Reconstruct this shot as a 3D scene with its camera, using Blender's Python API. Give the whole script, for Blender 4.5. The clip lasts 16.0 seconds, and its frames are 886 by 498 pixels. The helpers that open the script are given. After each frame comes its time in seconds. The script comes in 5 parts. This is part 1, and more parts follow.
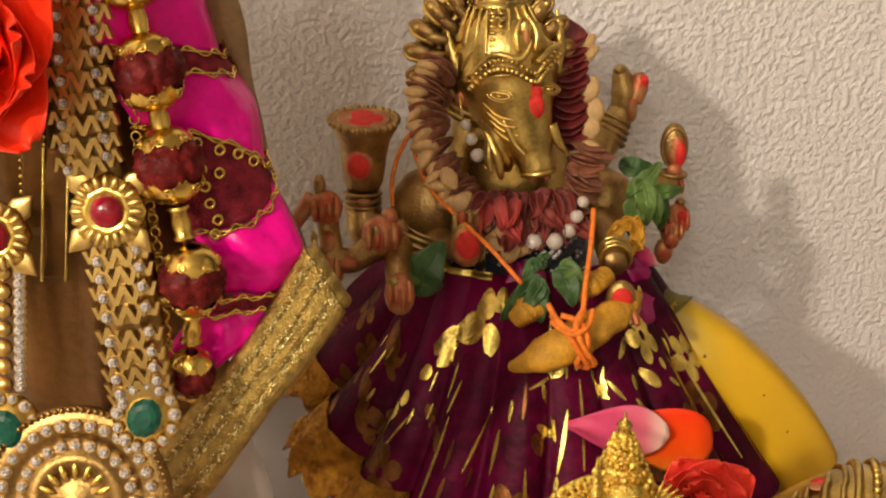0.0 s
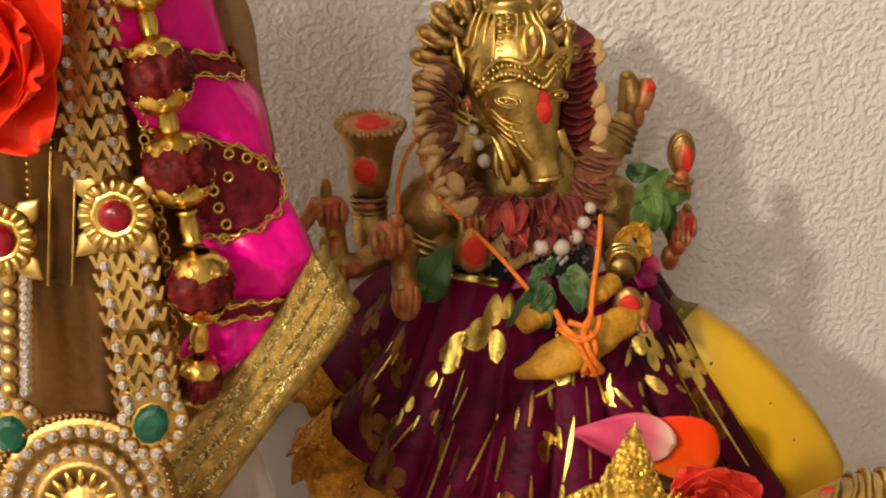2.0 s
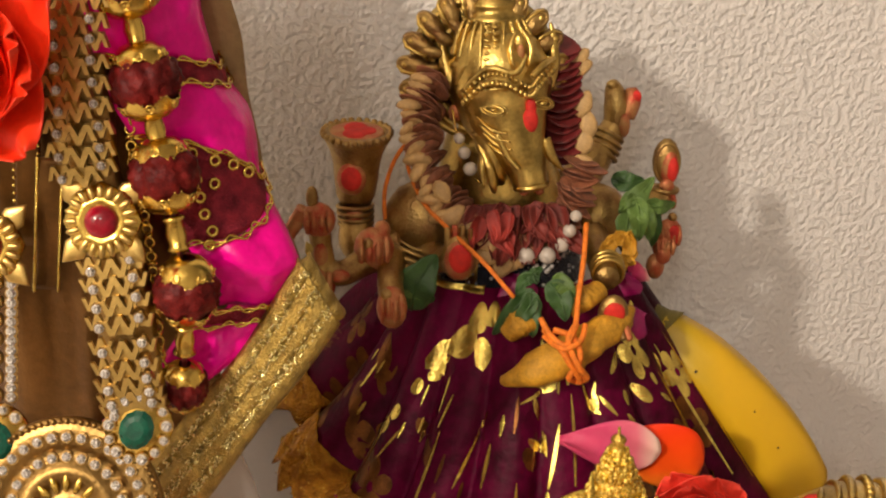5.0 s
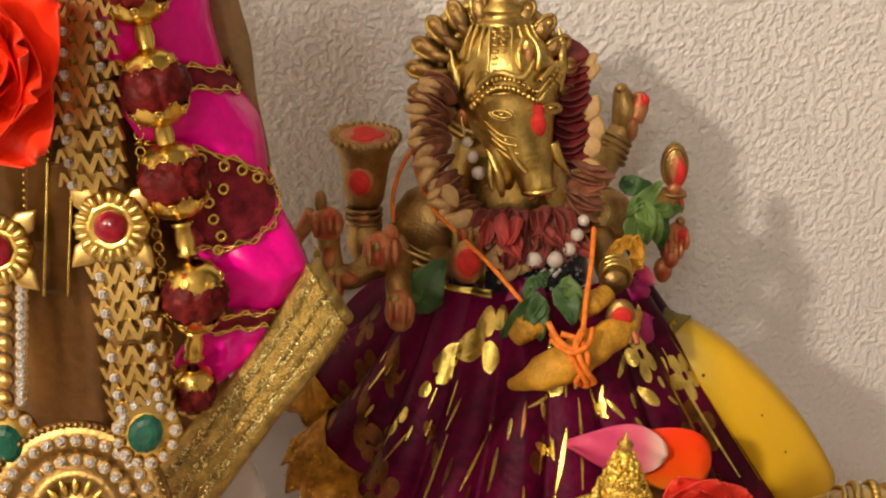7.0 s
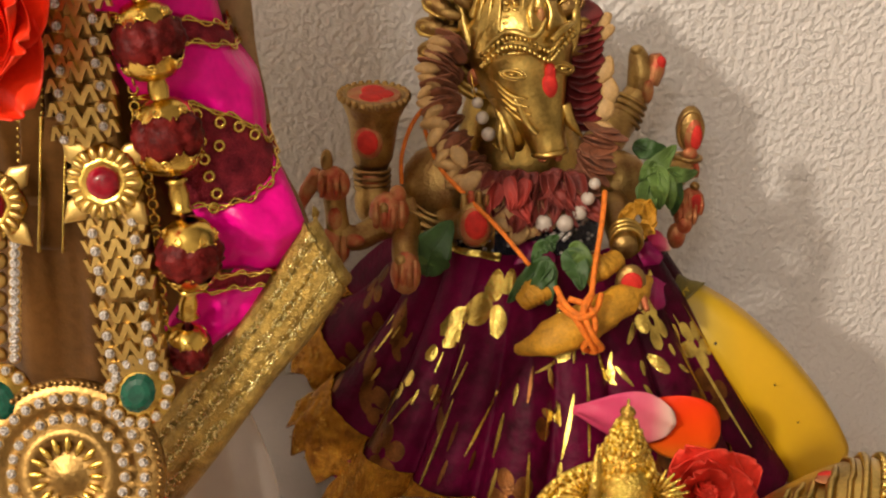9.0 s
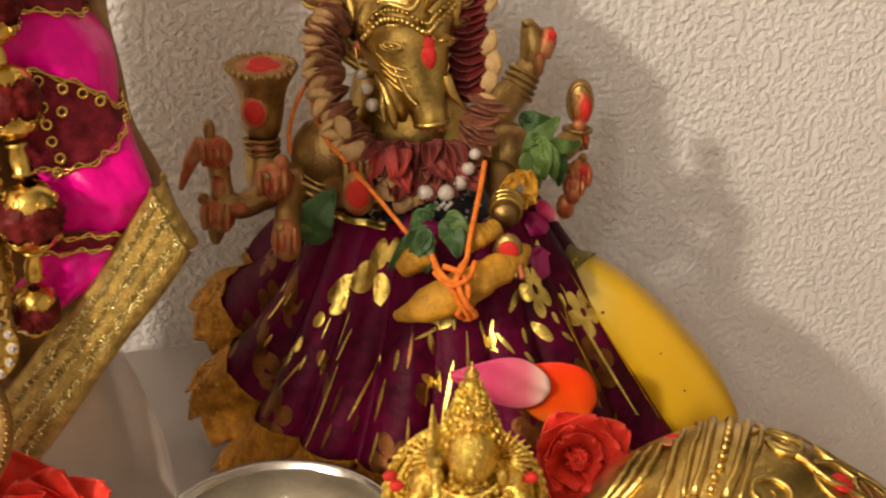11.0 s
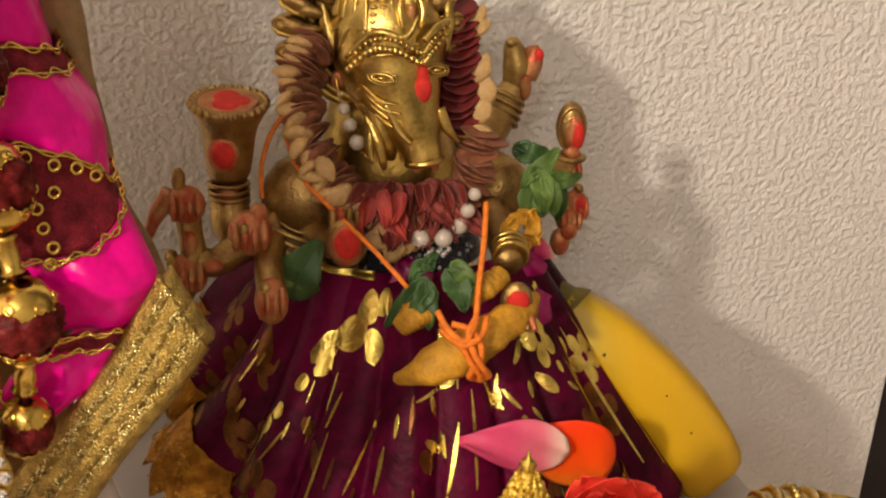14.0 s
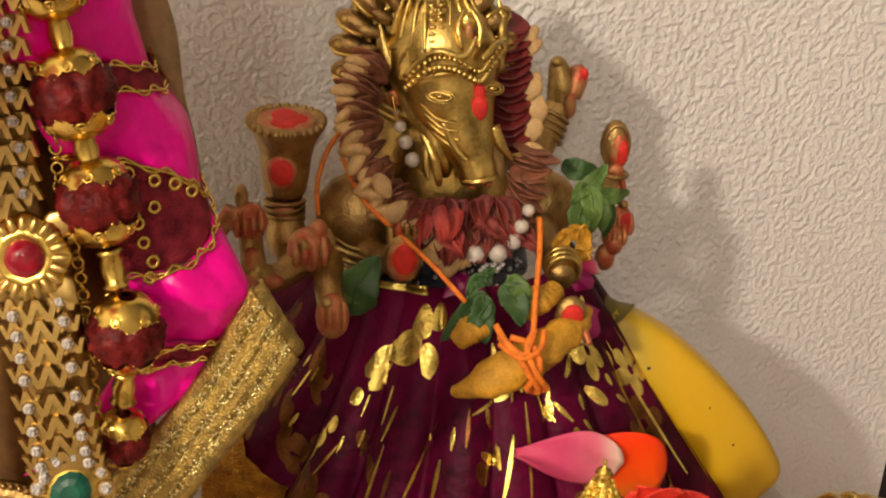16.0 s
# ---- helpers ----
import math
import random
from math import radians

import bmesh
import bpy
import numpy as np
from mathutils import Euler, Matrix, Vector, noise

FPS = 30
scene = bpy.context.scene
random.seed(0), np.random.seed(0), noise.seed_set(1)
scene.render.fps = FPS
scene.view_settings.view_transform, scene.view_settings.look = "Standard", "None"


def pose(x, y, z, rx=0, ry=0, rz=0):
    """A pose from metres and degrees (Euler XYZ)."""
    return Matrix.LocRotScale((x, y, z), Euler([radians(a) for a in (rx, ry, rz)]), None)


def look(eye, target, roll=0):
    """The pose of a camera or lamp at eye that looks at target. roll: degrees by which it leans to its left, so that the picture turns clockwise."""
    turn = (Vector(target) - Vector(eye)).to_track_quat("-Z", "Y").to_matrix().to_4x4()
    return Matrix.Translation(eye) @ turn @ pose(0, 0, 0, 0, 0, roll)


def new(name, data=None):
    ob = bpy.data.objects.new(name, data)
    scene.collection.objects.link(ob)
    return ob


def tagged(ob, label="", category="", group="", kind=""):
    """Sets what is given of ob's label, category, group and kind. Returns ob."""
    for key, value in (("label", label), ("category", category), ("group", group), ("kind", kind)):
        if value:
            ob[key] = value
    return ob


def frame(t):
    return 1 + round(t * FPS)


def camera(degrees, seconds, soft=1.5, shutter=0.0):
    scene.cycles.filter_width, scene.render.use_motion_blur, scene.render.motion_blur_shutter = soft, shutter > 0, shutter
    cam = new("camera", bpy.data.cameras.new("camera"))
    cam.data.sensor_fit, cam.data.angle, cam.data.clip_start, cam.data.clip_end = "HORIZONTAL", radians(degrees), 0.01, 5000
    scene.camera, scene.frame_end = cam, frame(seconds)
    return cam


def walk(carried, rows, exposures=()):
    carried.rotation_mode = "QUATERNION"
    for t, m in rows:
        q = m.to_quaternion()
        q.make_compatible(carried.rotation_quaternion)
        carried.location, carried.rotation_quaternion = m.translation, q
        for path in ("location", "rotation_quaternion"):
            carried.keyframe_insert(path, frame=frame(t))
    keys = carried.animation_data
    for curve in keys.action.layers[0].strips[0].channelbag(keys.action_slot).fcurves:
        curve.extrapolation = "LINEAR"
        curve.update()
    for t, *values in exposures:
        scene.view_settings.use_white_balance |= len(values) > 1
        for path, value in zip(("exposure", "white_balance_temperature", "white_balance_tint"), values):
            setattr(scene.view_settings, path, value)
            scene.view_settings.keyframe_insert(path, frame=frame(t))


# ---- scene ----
import functools

cam = camera(36.0, 16.0, soft=2.2, shutter=0.3)
PATH = [
    (0, (0.0142, -0.5238, 0.329), (0.1307, -0.0911, 0.1072), -0.82),
    (0.5, (0.0134, -0.5227, 0.328), (0.1322, -0.0898, 0.1078), -0.64),
    (1, (0.0126, -0.5231, 0.3291), (0.1309, -0.0896, 0.1098), -0.61),
    (1.5, (0.0137, -0.5231, 0.3292), (0.1309, -0.089, 0.1104), -0.67),
    (2, (0.0113, -0.5205, 0.3278), (0.1295, -0.0873, 0.1079), -0.50),
    (2.5, (0.0119, -0.5215, 0.3271), (0.1304, -0.0886, 0.1068), -0.47),
    (3, (0.0134, -0.5228, 0.3267), (0.1336, -0.0899, 0.1073), -0.38),
    (3.5, (0.0138, -0.5241, 0.3282), (0.1342, -0.0909, 0.1096), -0.37),
    (4, (0.0126, -0.5225, 0.3279), (0.1344, -0.0892, 0.11), -0.20),
    (6.5, (0.0111, -0.5222, 0.3282), (0.1338, -0.0883, 0.1121), 0.05),
    (7, (0.0118, -0.5231, 0.3301), (0.1313, -0.0888, 0.113), -0.15),
    (7.5, (0.01, -0.5204, 0.3276), (0.1295, -0.0869, 0.1089), -0.03),
    (8, (0.0114, -0.5197, 0.3255), (0.1278, -0.0869, 0.1039), -0.18),
    (8.2, (0.0121, -0.5186, 0.325), (0.1276, -0.0863, 0.102), -0.10),
    (10.3, (0.049, -0.5287, 0.3279), (0.1418, -0.0966, 0.094), -0.44),
    (10.5, (0.0535, -0.5335, 0.3273), (0.1461, -0.1015, 0.0933), -0.47),
    (11, (0.0646, -0.5404, 0.3267), (0.1654, -0.1107, 0.0917), -0.03),
    (11.5, (0.069, -0.5475, 0.3243), (0.1847, -0.1226, 0.0875), 0.54),
    (12, (0.0664, -0.5288, 0.3269), (0.1981, -0.1094, 0.0886), 0.87),
    (12.5, (0.0521, -0.5055, 0.3249), (0.1946, -0.0915, 0.0834), 1.11),
    (13, (0.0334, -0.4915, 0.3233), (0.1828, -0.0825, 0.0774), 1.36),
    (13.5, (0.0321, -0.482, 0.3255), (0.1875, -0.0755, 0.0793), 1.56),
    (14, (0.0273, -0.4711, 0.328), (0.1846, -0.0649, 0.0824), 1.57),
    (14.5, (0.0212, -0.4679, 0.331), (0.1815, -0.0617, 0.0874), 1.62),
    (15, (0.0128, -0.4658, 0.3314), (0.1753, -0.0593, 0.0899), 1.52),
    (15.5, (0.0051, -0.4682, 0.3311), (0.1702, -0.0621, 0.0906), 1.67),
    (16, (-0.0003, -0.4687, 0.3292), (0.1675, -0.0624, 0.0908), 1.96),
]
walk(cam, [(t, look(eye, aim, roll)) for t, eye, aim, roll in PATH], exposures=[(0.0, 0.0), (16.0, 0.0)])

# ---- light ----
world = bpy.data.worlds.new("world")
scene.world = world
world.use_nodes = True
world.node_tree.nodes["Background"].inputs[0].default_value = (1.0, 0.86, 0.72, 1)
world.node_tree.nodes["Background"].inputs[1].default_value = 0.05


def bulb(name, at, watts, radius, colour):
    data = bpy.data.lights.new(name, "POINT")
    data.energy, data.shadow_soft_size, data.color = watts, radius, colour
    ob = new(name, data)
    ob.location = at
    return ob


bulb("lamp_bulb", (-1.37, -1.375, 1.27), 120, 0.06, (1.0, 0.86, 0.70))
# Unseen fill lamp added below the ceiling, placed from the darker wall shadows.
bulb("fill_bulb", (-0.70, -1.80, 1.24), 23, 0.09, (1.0, 0.93, 0.84))

# ---- the altar's own frame: millimetres to the right, up, and toward the room ----
TURN = radians(-16.5)
RIGHT = Vector((math.cos(TURN), math.sin(TURN), 0))
OUT = Vector((math.sin(TURN), -math.cos(TURN), 0))
BASE = Vector((0.17, -0.07, 0))


def A(u, v, w):
    return BASE + RIGHT * (u / 1000) + OUT * (w / 1000) + Vector((0, 0, v / 1000))


ALTAR = Matrix(((RIGHT.x, OUT.x * -1, 0, BASE.x), (RIGHT.y, OUT.y * -1, 0, BASE.y), (0, 0, 1, 0), (0, 0, 0, 1)))


# ---- materials ----
def material(name, colour, rough=0.5, metal=0.0, scale=60.0, vary=0.25, bump=0.0, bump_scale=None, **extra):
    """A principled material with variation at two scales and a fine relief."""
    m = bpy.data.materials.new(name)
    m.use_nodes = True
    nt = m.node_tree
    b = nt.nodes["Principled BSDF"]
    co = nt.nodes.new("ShaderNodeTexCoord")
    big, fine = nt.nodes.new("ShaderNodeTexNoise"), nt.nodes.new("ShaderNodeTexNoise")
    big.inputs["Scale"].default_value, fine.inputs["Scale"].default_value = scale, scale * 9
    big.inputs["Detail"].default_value = 4
    mix, ramp = nt.nodes.new("ShaderNodeMath"), nt.nodes.new("ShaderNodeValToRGB")
    mix.operation = "MULTIPLY_ADD"
    mix.inputs[1].default_value = 0.35
    for n in (big, fine):
        nt.links.new(co.outputs["Object"], n.inputs["Vector"])
    nt.links.new(fine.outputs[0], mix.inputs[0])
    nt.links.new(big.outputs[0], mix.inputs[2])
    dark = extra.get("dark", tuple(c * (1 - vary) for c in colour))
    light = extra.get("light", tuple(min(1, c * (1 + vary)) for c in colour))
    ramp.color_ramp.elements[0].position, ramp.color_ramp.elements[1].position = 0.45, 0.9
    ramp.color_ramp.elements[0].color, ramp.color_ramp.elements[1].color = (*dark, 1), (*light, 1)
    nt.links.new(mix.outputs[0], ramp.inputs[0])
    nt.links.new(ramp.outputs[0], b.inputs["Base Color"])
    b.inputs["Roughness"].default_value, b.inputs["Metallic"].default_value = rough, metal
    if bump:
        n, k = nt.nodes.new("ShaderNodeTexNoise"), nt.nodes.new("ShaderNodeBump")
        n.inputs["Scale"].default_value = bump_scale or scale * 4
        n.inputs["Detail"].default_value = 3
        k.inputs["Strength"].default_value, k.inputs["Distance"].default_value = min(1, bump), extra.get("depth", 0.001)
        nt.links.new(co.outputs["Object"], n.inputs["Vector"])
        nt.links.new(n.outputs[0], k.inputs["Height"])
        nt.links.new(k.outputs[0], b.inputs["Normal"])
    for key in ("Sheen Weight", "Coat Weight", "Subsurface Weight", "Transmission Weight", "Alpha", "Specular IOR Level"):
        if key in extra:
            b.inputs[key].default_value = extra[key]
    return m


def plaster():
    """Sprayed, knocked-down plaster: rounded worms and pits of 4 to 9 mm."""
    m = material("plaster", (0.78, 0.75, 0.72), 0.7, scale=5, vary=0.04)
    nt = m.node_tree
    b = nt.nodes["Principled BSDF"]
    co = nt.nodes.new("ShaderNodeTexCoord")
    n1, n2 = (nt.nodes.new("ShaderNodeTexNoise") for _ in range(2))
    n1.inputs["Scale"].default_value, n2.inputs["Scale"].default_value = 300, 800
    n1.inputs["Detail"].default_value, n2.inputs["Detail"].default_value = 1.4, 2
    n1.inputs["Distortion"].default_value = 0.0
    ramp, add = nt.nodes.new("ShaderNodeValToRGB"), nt.nodes.new("ShaderNodeMath")
    ramp.color_ramp.interpolation = "EASE"
    ramp.color_ramp.elements[0].position, ramp.color_ramp.elements[1].position = 0.34, 0.66
    add.operation = "MULTIPLY_ADD"
    add.inputs[1].default_value = 0.12
    bump = nt.nodes.new("ShaderNodeBump")
    bump.inputs["Strength"].default_value, bump.inputs["Distance"].default_value = 0.52, 0.0014
    for n in (n1, n2):
        nt.links.new(co.outputs["Object"], n.inputs["Vector"])
    nt.links.new(n1.outputs[0], ramp.inputs[0])
    nt.links.new(n2.outputs[0], add.inputs[0])
    nt.links.new(ramp.outputs[0], add.inputs[2])
    nt.links.new(add.outputs[0], bump.inputs["Height"])
    nt.links.new(bump.outputs[0], b.inputs["Normal"])
    return m


def braid():
    """Woven gold braid: glittering rows along its length."""
    m = material("gold_braid", (0.40, 0.27, 0.065), 0.38, 0.75, scale=300, vary=0.4)
    nt = m.node_tree
    b = nt.nodes["Principled BSDF"]
    co, v, k = nt.nodes.new("ShaderNodeTexCoord"), nt.nodes.new("ShaderNodeTexVoronoi"), nt.nodes.new("ShaderNodeBump")
    v.inputs["Scale"].default_value = 1700
    k.inputs["Strength"].default_value, k.inputs["Distance"].default_value = 0.7, 0.0006
    nt.links.new(co.outputs["Object"], v.inputs["Vector"])
    nt.links.new(v.outputs["Distance"], k.inputs["Height"])
    nt.links.new(k.outputs[0], b.inputs["Normal"])
    return m


PLASTER = plaster()
PAINT = material("wall_paint", (0.47, 0.44, 0.41), 0.8, scale=3, vary=0.05)
FLOOR = material("carpet", (0.25, 0.18, 0.13), 0.9, scale=8, vary=0.2)
CLOTH_WHITE = material("altar_cloth", (0.66, 0.60, 0.57), 0.8, scale=40, vary=0.05, bump=0.2, bump_scale=900)
DARK = material("dark_panel", (0.012, 0.010, 0.009), 0.55, scale=20, vary=0.2)
BRASS = material("brass", (0.56, 0.39, 0.11), 0.30, 1.0, scale=90, vary=0.45, bump=0.45, bump_scale=700, depth=0.0005)
BRASS_OLD = material("aged_brass", (0.34, 0.205, 0.065), 0.34, 1.0, scale=90, vary=0.4, bump=0.4, bump_scale=800, depth=0.0005)
BRASS_DULL = material("handled_brass", (0.42, 0.27, 0.085), 0.40, 0.9, scale=120, dark=(0.24, 0.12, 0.045), light=(0.50, 0.34, 0.11), bump=0.6, bump_scale=900, depth=0.0006)
GILT = material("gilt_metal", (0.95, 0.58, 0.12), 0.20, 1.0, scale=200, vary=0.35, bump=1.0, bump_scale=1000, depth=0.0009)
GOLD = material("jewel_gold", (0.72, 0.49, 0.11), 0.20, 1.0, scale=200, vary=0.15, bump=0.2, bump_scale=2500, depth=0.0002)
GOLD_BRIGHT = material("glitter", (0.85, 0.66, 0.30), 0.18, 1.0, scale=900, vary=0.4)
GOLD_MATT = material("matt_gold", (0.62, 0.42, 0.13), 0.30, 0.95, scale=200, vary=0.2, bump=0.2, bump_scale=2500, depth=0.0002)
FOIL = material("gold_foil", (0.74, 0.52, 0.12), 0.27, 0.95, scale=160, vary=0.45, bump=0.6, bump_scale=700, depth=0.0005)
FOIL_DULL = material("gold_foil_dull", (0.15, 0.052, 0.009), 0.38, 0.75, scale=160, vary=0.5, bump=0.5, bump_scale=900, depth=0.0005)
TISSUE = material("gold_tissue", (0.14, 0.066, 0.016), 0.36, 0.75, scale=45, vary=0.4, bump=0.3, bump_scale=1200, depth=0.0004)
BRAID = braid()
PINK = material("pink_satin", (0.92, 0.002, 0.29), 0.31, scale=50, vary=0.22, bump=0.5, bump_scale=70, depth=0.005)
PINK.node_tree.nodes["Principled BSDF"].inputs["Specular IOR Level"].default_value = 0.22
SHEER = material("sheer_brocade", (0.24, 0.012, 0.030), 0.6, scale=200, vary=0.5, dark=(0.10, 0.008, 0.016), light=(0.36, 0.03, 0.05), bump=0.6, bump_scale=1500, **{"Specular IOR Level": 0.12})
PURPLE = material("purple_silk", (0.10, 0.002, 0.034), 0.5, scale=26, bump=0.35, bump_scale=420, depth=0.0012, dark=(0.018, 0.0002, 0.003), light=(0.145, 0.0004, 0.036), **{"Specular IOR Level": 0.10})
MAGENTA = material("magenta_silk", (0.30, 0.002, 0.10), 0.38, scale=60, vary=0.35, bump=0.3, bump_scale=500)
ZARI = material("zari_border", (0.55, 0.26, 0.02), 0.26, 0.85, scale=260, dark=(0.22, 0.07, 0.012), light=(0.60, 0.30, 0.032), bump=1.0, bump_scale=1300, depth=0.0011)
NAVY = material("dark_sequins", (0.03, 0.032, 0.05), 0.25, 0.5, scale=400, vary=0.6, bump=1.0, bump_scale=1600, depth=0.001)
VERMILION = material("vermilion_paste", (0.56, 0.018, 0.010), 0.75, scale=300, vary=0.25, bump=0.5, bump_scale=1200, depth=0.0006)
PASTE = material("sandal_paste", (0.42, 0.15, 0.07), 0.48, 0.5, scale=190, dark=(0.42, 0.045, 0.022), light=(0.50, 0.27, 0.10), bump=0.5, bump_scale=900, depth=0.0006)
YELLOW = material("banana_skin", (0.70, 0.40, 0.010), 0.42, scale=28, vary=0.12, bump=0.15, bump_scale=300, depth=0.0006)
STALK = material("banana_stalk", (0.16, 0.12, 0.015), 0.6, scale=90, vary=0.4, bump=0.3)
SPOT = material("banana_bruise", (0.05, 0.028, 0.008), 0.6, scale=300, vary=0.4)
PETAL_BROWN = material("dried_petal", (0.22, 0.075, 0.034), 0.65, scale=220, vary=0.5, bump=0.5, bump_scale=900)
PETAL_CREAM = material("cream_petal", (0.50, 0.31, 0.12), 0.55, scale=220, vary=0.3, bump=0.4, bump_scale=900)
PETAL_MAROON = material("maroon_petal", (0.12, 0.010, 0.010), 0.5, scale=220, vary=0.4, bump=0.4, bump_scale=600)
PETAL_RED = material("dry_rose_petal", (0.15, 0.018, 0.011), 0.65, scale=160, vary=0.5, bump=0.4, bump_scale=500)
VERMILION_PETAL = material("dry_red_petal", (0.25, 0.020, 0.012), 0.65, scale=160, vary=0.4, bump=0.4, bump_scale=500)
ROSE_RED = material("red_rose", (0.88, 0.058, 0.032), 0.6, scale=90, vary=0.3, bump=0.3, bump_scale=350)
ROSE_ORANGE = material("orange_red_rose", (0.86, 0.038, 0.006), 0.5, scale=70, vary=0.18, bump=0.2, bump_scale=300)
PETAL_ORANGE = material("orange_petal", (0.88, 0.08, 0.006), 0.45, scale=40, vary=0.3, bump=0.15, bump_scale=300, dark=(0.80, 0.025, 0.004), light=(0.92, 0.11, 0.008), **{"Specular IOR Level": 0.2})
PETAL_PINK = material("pink_white_petal", (0.80, 0.30, 0.33), 0.45, scale=28, bump=0.15, bump_scale=300, dark=(0.62, 0.02, 0.12), light=(0.84, 0.30, 0.34), **{"Specular IOR Level": 0.2})
def graded(m, axis, stops):
    """Lets the colour of a petal run along one axis of its bounds."""
    nt = m.node_tree
    co, sep, ramp = nt.nodes.new("ShaderNodeTexCoord"), nt.nodes.new("ShaderNodeSeparateXYZ"), nt.nodes.new("ShaderNodeValToRGB")
    nt.links.new(co.outputs["Generated"], sep.inputs[0])
    nt.links.new(sep.outputs[axis], ramp.inputs[0])
    while len(ramp.color_ramp.elements) < len(stops):
        ramp.color_ramp.elements.new(0.5)
    for e, (at, c) in zip(ramp.color_ramp.elements, stops):
        e.position, e.color = at, (*c, 1)
    mix = nt.nodes.new("ShaderNodeMix")
    mix.data_type = "RGBA"
    mix.inputs[0].default_value = 0.25
    b = nt.nodes["Principled BSDF"]
    old = b.inputs["Base Color"].links[0].from_socket
    nt.links.new(ramp.outputs[0], mix.inputs[6])
    nt.links.new(old, mix.inputs[7])
    nt.links.new(mix.outputs[2], b.inputs["Base Color"])


graded(PETAL_PINK, 0, ((0.0, (0.56, 0.002, 0.10)), (0.45, (0.60, 0.008, 0.13)), (0.75, (0.74, 0.16, 0.24)), (0.97, (0.85, 0.74, 0.58))))
graded(PETAL_ORANGE, 2, ((0.0, (0.90, 0.30, 0.02)), (0.35, (0.90, 0.10, 0.006)), (1.0, (0.82, 0.025, 0.004))))
# Banana end runs to olive: part its own green, part shade painted in.
graded(YELLOW, 0, ((0.0, (0.20, 0.16, 0.012)), (0.16, (0.42, 0.30, 0.014)), (0.34, (0.68, 0.40, 0.010)), (1.0, (0.74, 0.42, 0.010))))
PEARL = material("pearl", (0.50, 0.43, 0.36), 0.12, scale=200, vary=0.06)
PEARL.node_tree.nodes["Principled BSDF"].inputs["Coat Weight"].default_value = 1.0
# The stones' sparkle is painted into the colour as white and dark noise.
RHINE = material("rhinestone", (0.80, 0.76, 0.70), 0.06, 0.42, scale=1300, dark=(0.16, 0.12, 0.08), light=(1.0, 0.98, 0.95), bump=0.9, bump_scale=1100, depth=0.0010)
RUBY = material("ruby_glass", (0.26, 0.004, 0.016), 0.06, scale=300, vary=0.4)
EMERALD = material("emerald_glass", (0.006, 0.075, 0.045), 0.08, scale=300, vary=0.4)
BEAD = material("rudraksha", (0.13, 0.007, 0.006), 0.5, scale=200, dark=(0.045, 0.002, 0.002), light=(0.20, 0.012, 0.010), bump=0.7, bump_scale=300, depth=0.0014, **{"Specular IOR Level": 0.18})
THREAD = material("orange_thread", (0.78, 0.19, 0.012), 0.7, scale=400, vary=0.3, bump=0.5, bump_scale=2500, depth=0.0004)
TURMERIC = material("turmeric_root", (0.52, 0.255, 0.014), 0.7, scale=110, vary=0.45, bump=0.6, bump_scale=420, depth=0.0012)
LEAF = material("leaf", (0.085, 0.150, 0.028), 0.6, scale=120, vary=0.4, bump=0.3, bump_scale=600)
LEAF_DARK = material("dark_leaf", (0.034, 0.085, 0.016), 0.55, scale=120, vary=0.4, bump=0.3, bump_scale=600)
# Back of the gold cloth; the brown already holds its shade.
LINING = material("dress_lining", (0.30, 0.185, 0.075), 0.75, scale=60, vary=0.3, bump=0.4, bump_scale=900, depth=0.0006)
STEEL = material("steel", (0.62, 0.58, 0.52), 0.22, 1.0, scale=40, vary=0.1, bump=0.1)
CREAM = material("cream_paste", (0.50, 0.45, 0.33), 0.4, scale=80, vary=0.25, bump=0.3, bump_scale=300)
WHITE_PETAL = material("white_petal", (0.80, 0.76, 0.68), 0.6, scale=150, vary=0.12)
FROST = material("frosted_acrylic", (0.92, 0.84, 0.77), 0.22, scale=30, vary=0.06)
FROST.node_tree.nodes["Principled BSDF"].inputs["Alpha"].default_value = 0.45


# ---- mesh helpers ----
def mesh_object(name, bm, mats, parent=None, label="", smooth=True):
    me = bpy.data.meshes.new(name)
    bm.normal_update()
    bm.to_mesh(me)
    bm.free()
    for m in mats if isinstance(mats, (list, tuple)) else [mats]:
        me.materials.append(m)
    if smooth:
        me.polygons.foreach_set("use_smooth", [True] * len(me.polygons))
    ob = new(name, me)
    if parent:
        ob.parent = parent
    if label:
        tagged(ob, label)
    return ob


def box(bm, lo, hi, mat=0):
    g = bmesh.ops.create_cube(bm, size=1)["verts"]
    lo, hi = Vector(lo), Vector(hi)
    for v in g:
        v.co = Vector([(lo[k] + hi[k]) / 2 + v.co[k] * (hi[k] - lo[k]) for k in range(3)])
    return g


@functools.lru_cache(None)
def unit_sphere(seg):
    """Places and faces of a unit sphere."""
    rows = max(4, seg * 2 // 3)
    pts = [Vector((0, 0, 1))]
    for i in range(1, rows):
        b = math.pi * i / rows
        pts += [Vector((math.sin(b) * math.cos(k * math.tau / seg), math.sin(b) * math.sin(k * math.tau / seg), math.cos(b))) for k in range(seg)]
    pts.append(Vector((0, 0, -1)))
    faces = [(0, 1 + k, 1 + (k + 1) % seg) for k in range(seg)]
    for i in range(rows - 2):
        o = 1 + i * seg
        faces += [(o + k, o + seg + k, o + seg + (k + 1) % seg, o + (k + 1) % seg) for k in range(seg)]
    o, last = 1 + (rows - 2) * seg, len(pts) - 1
    return pts, faces + [(o + k, last, o + (k + 1) % seg) for k in range(seg)]


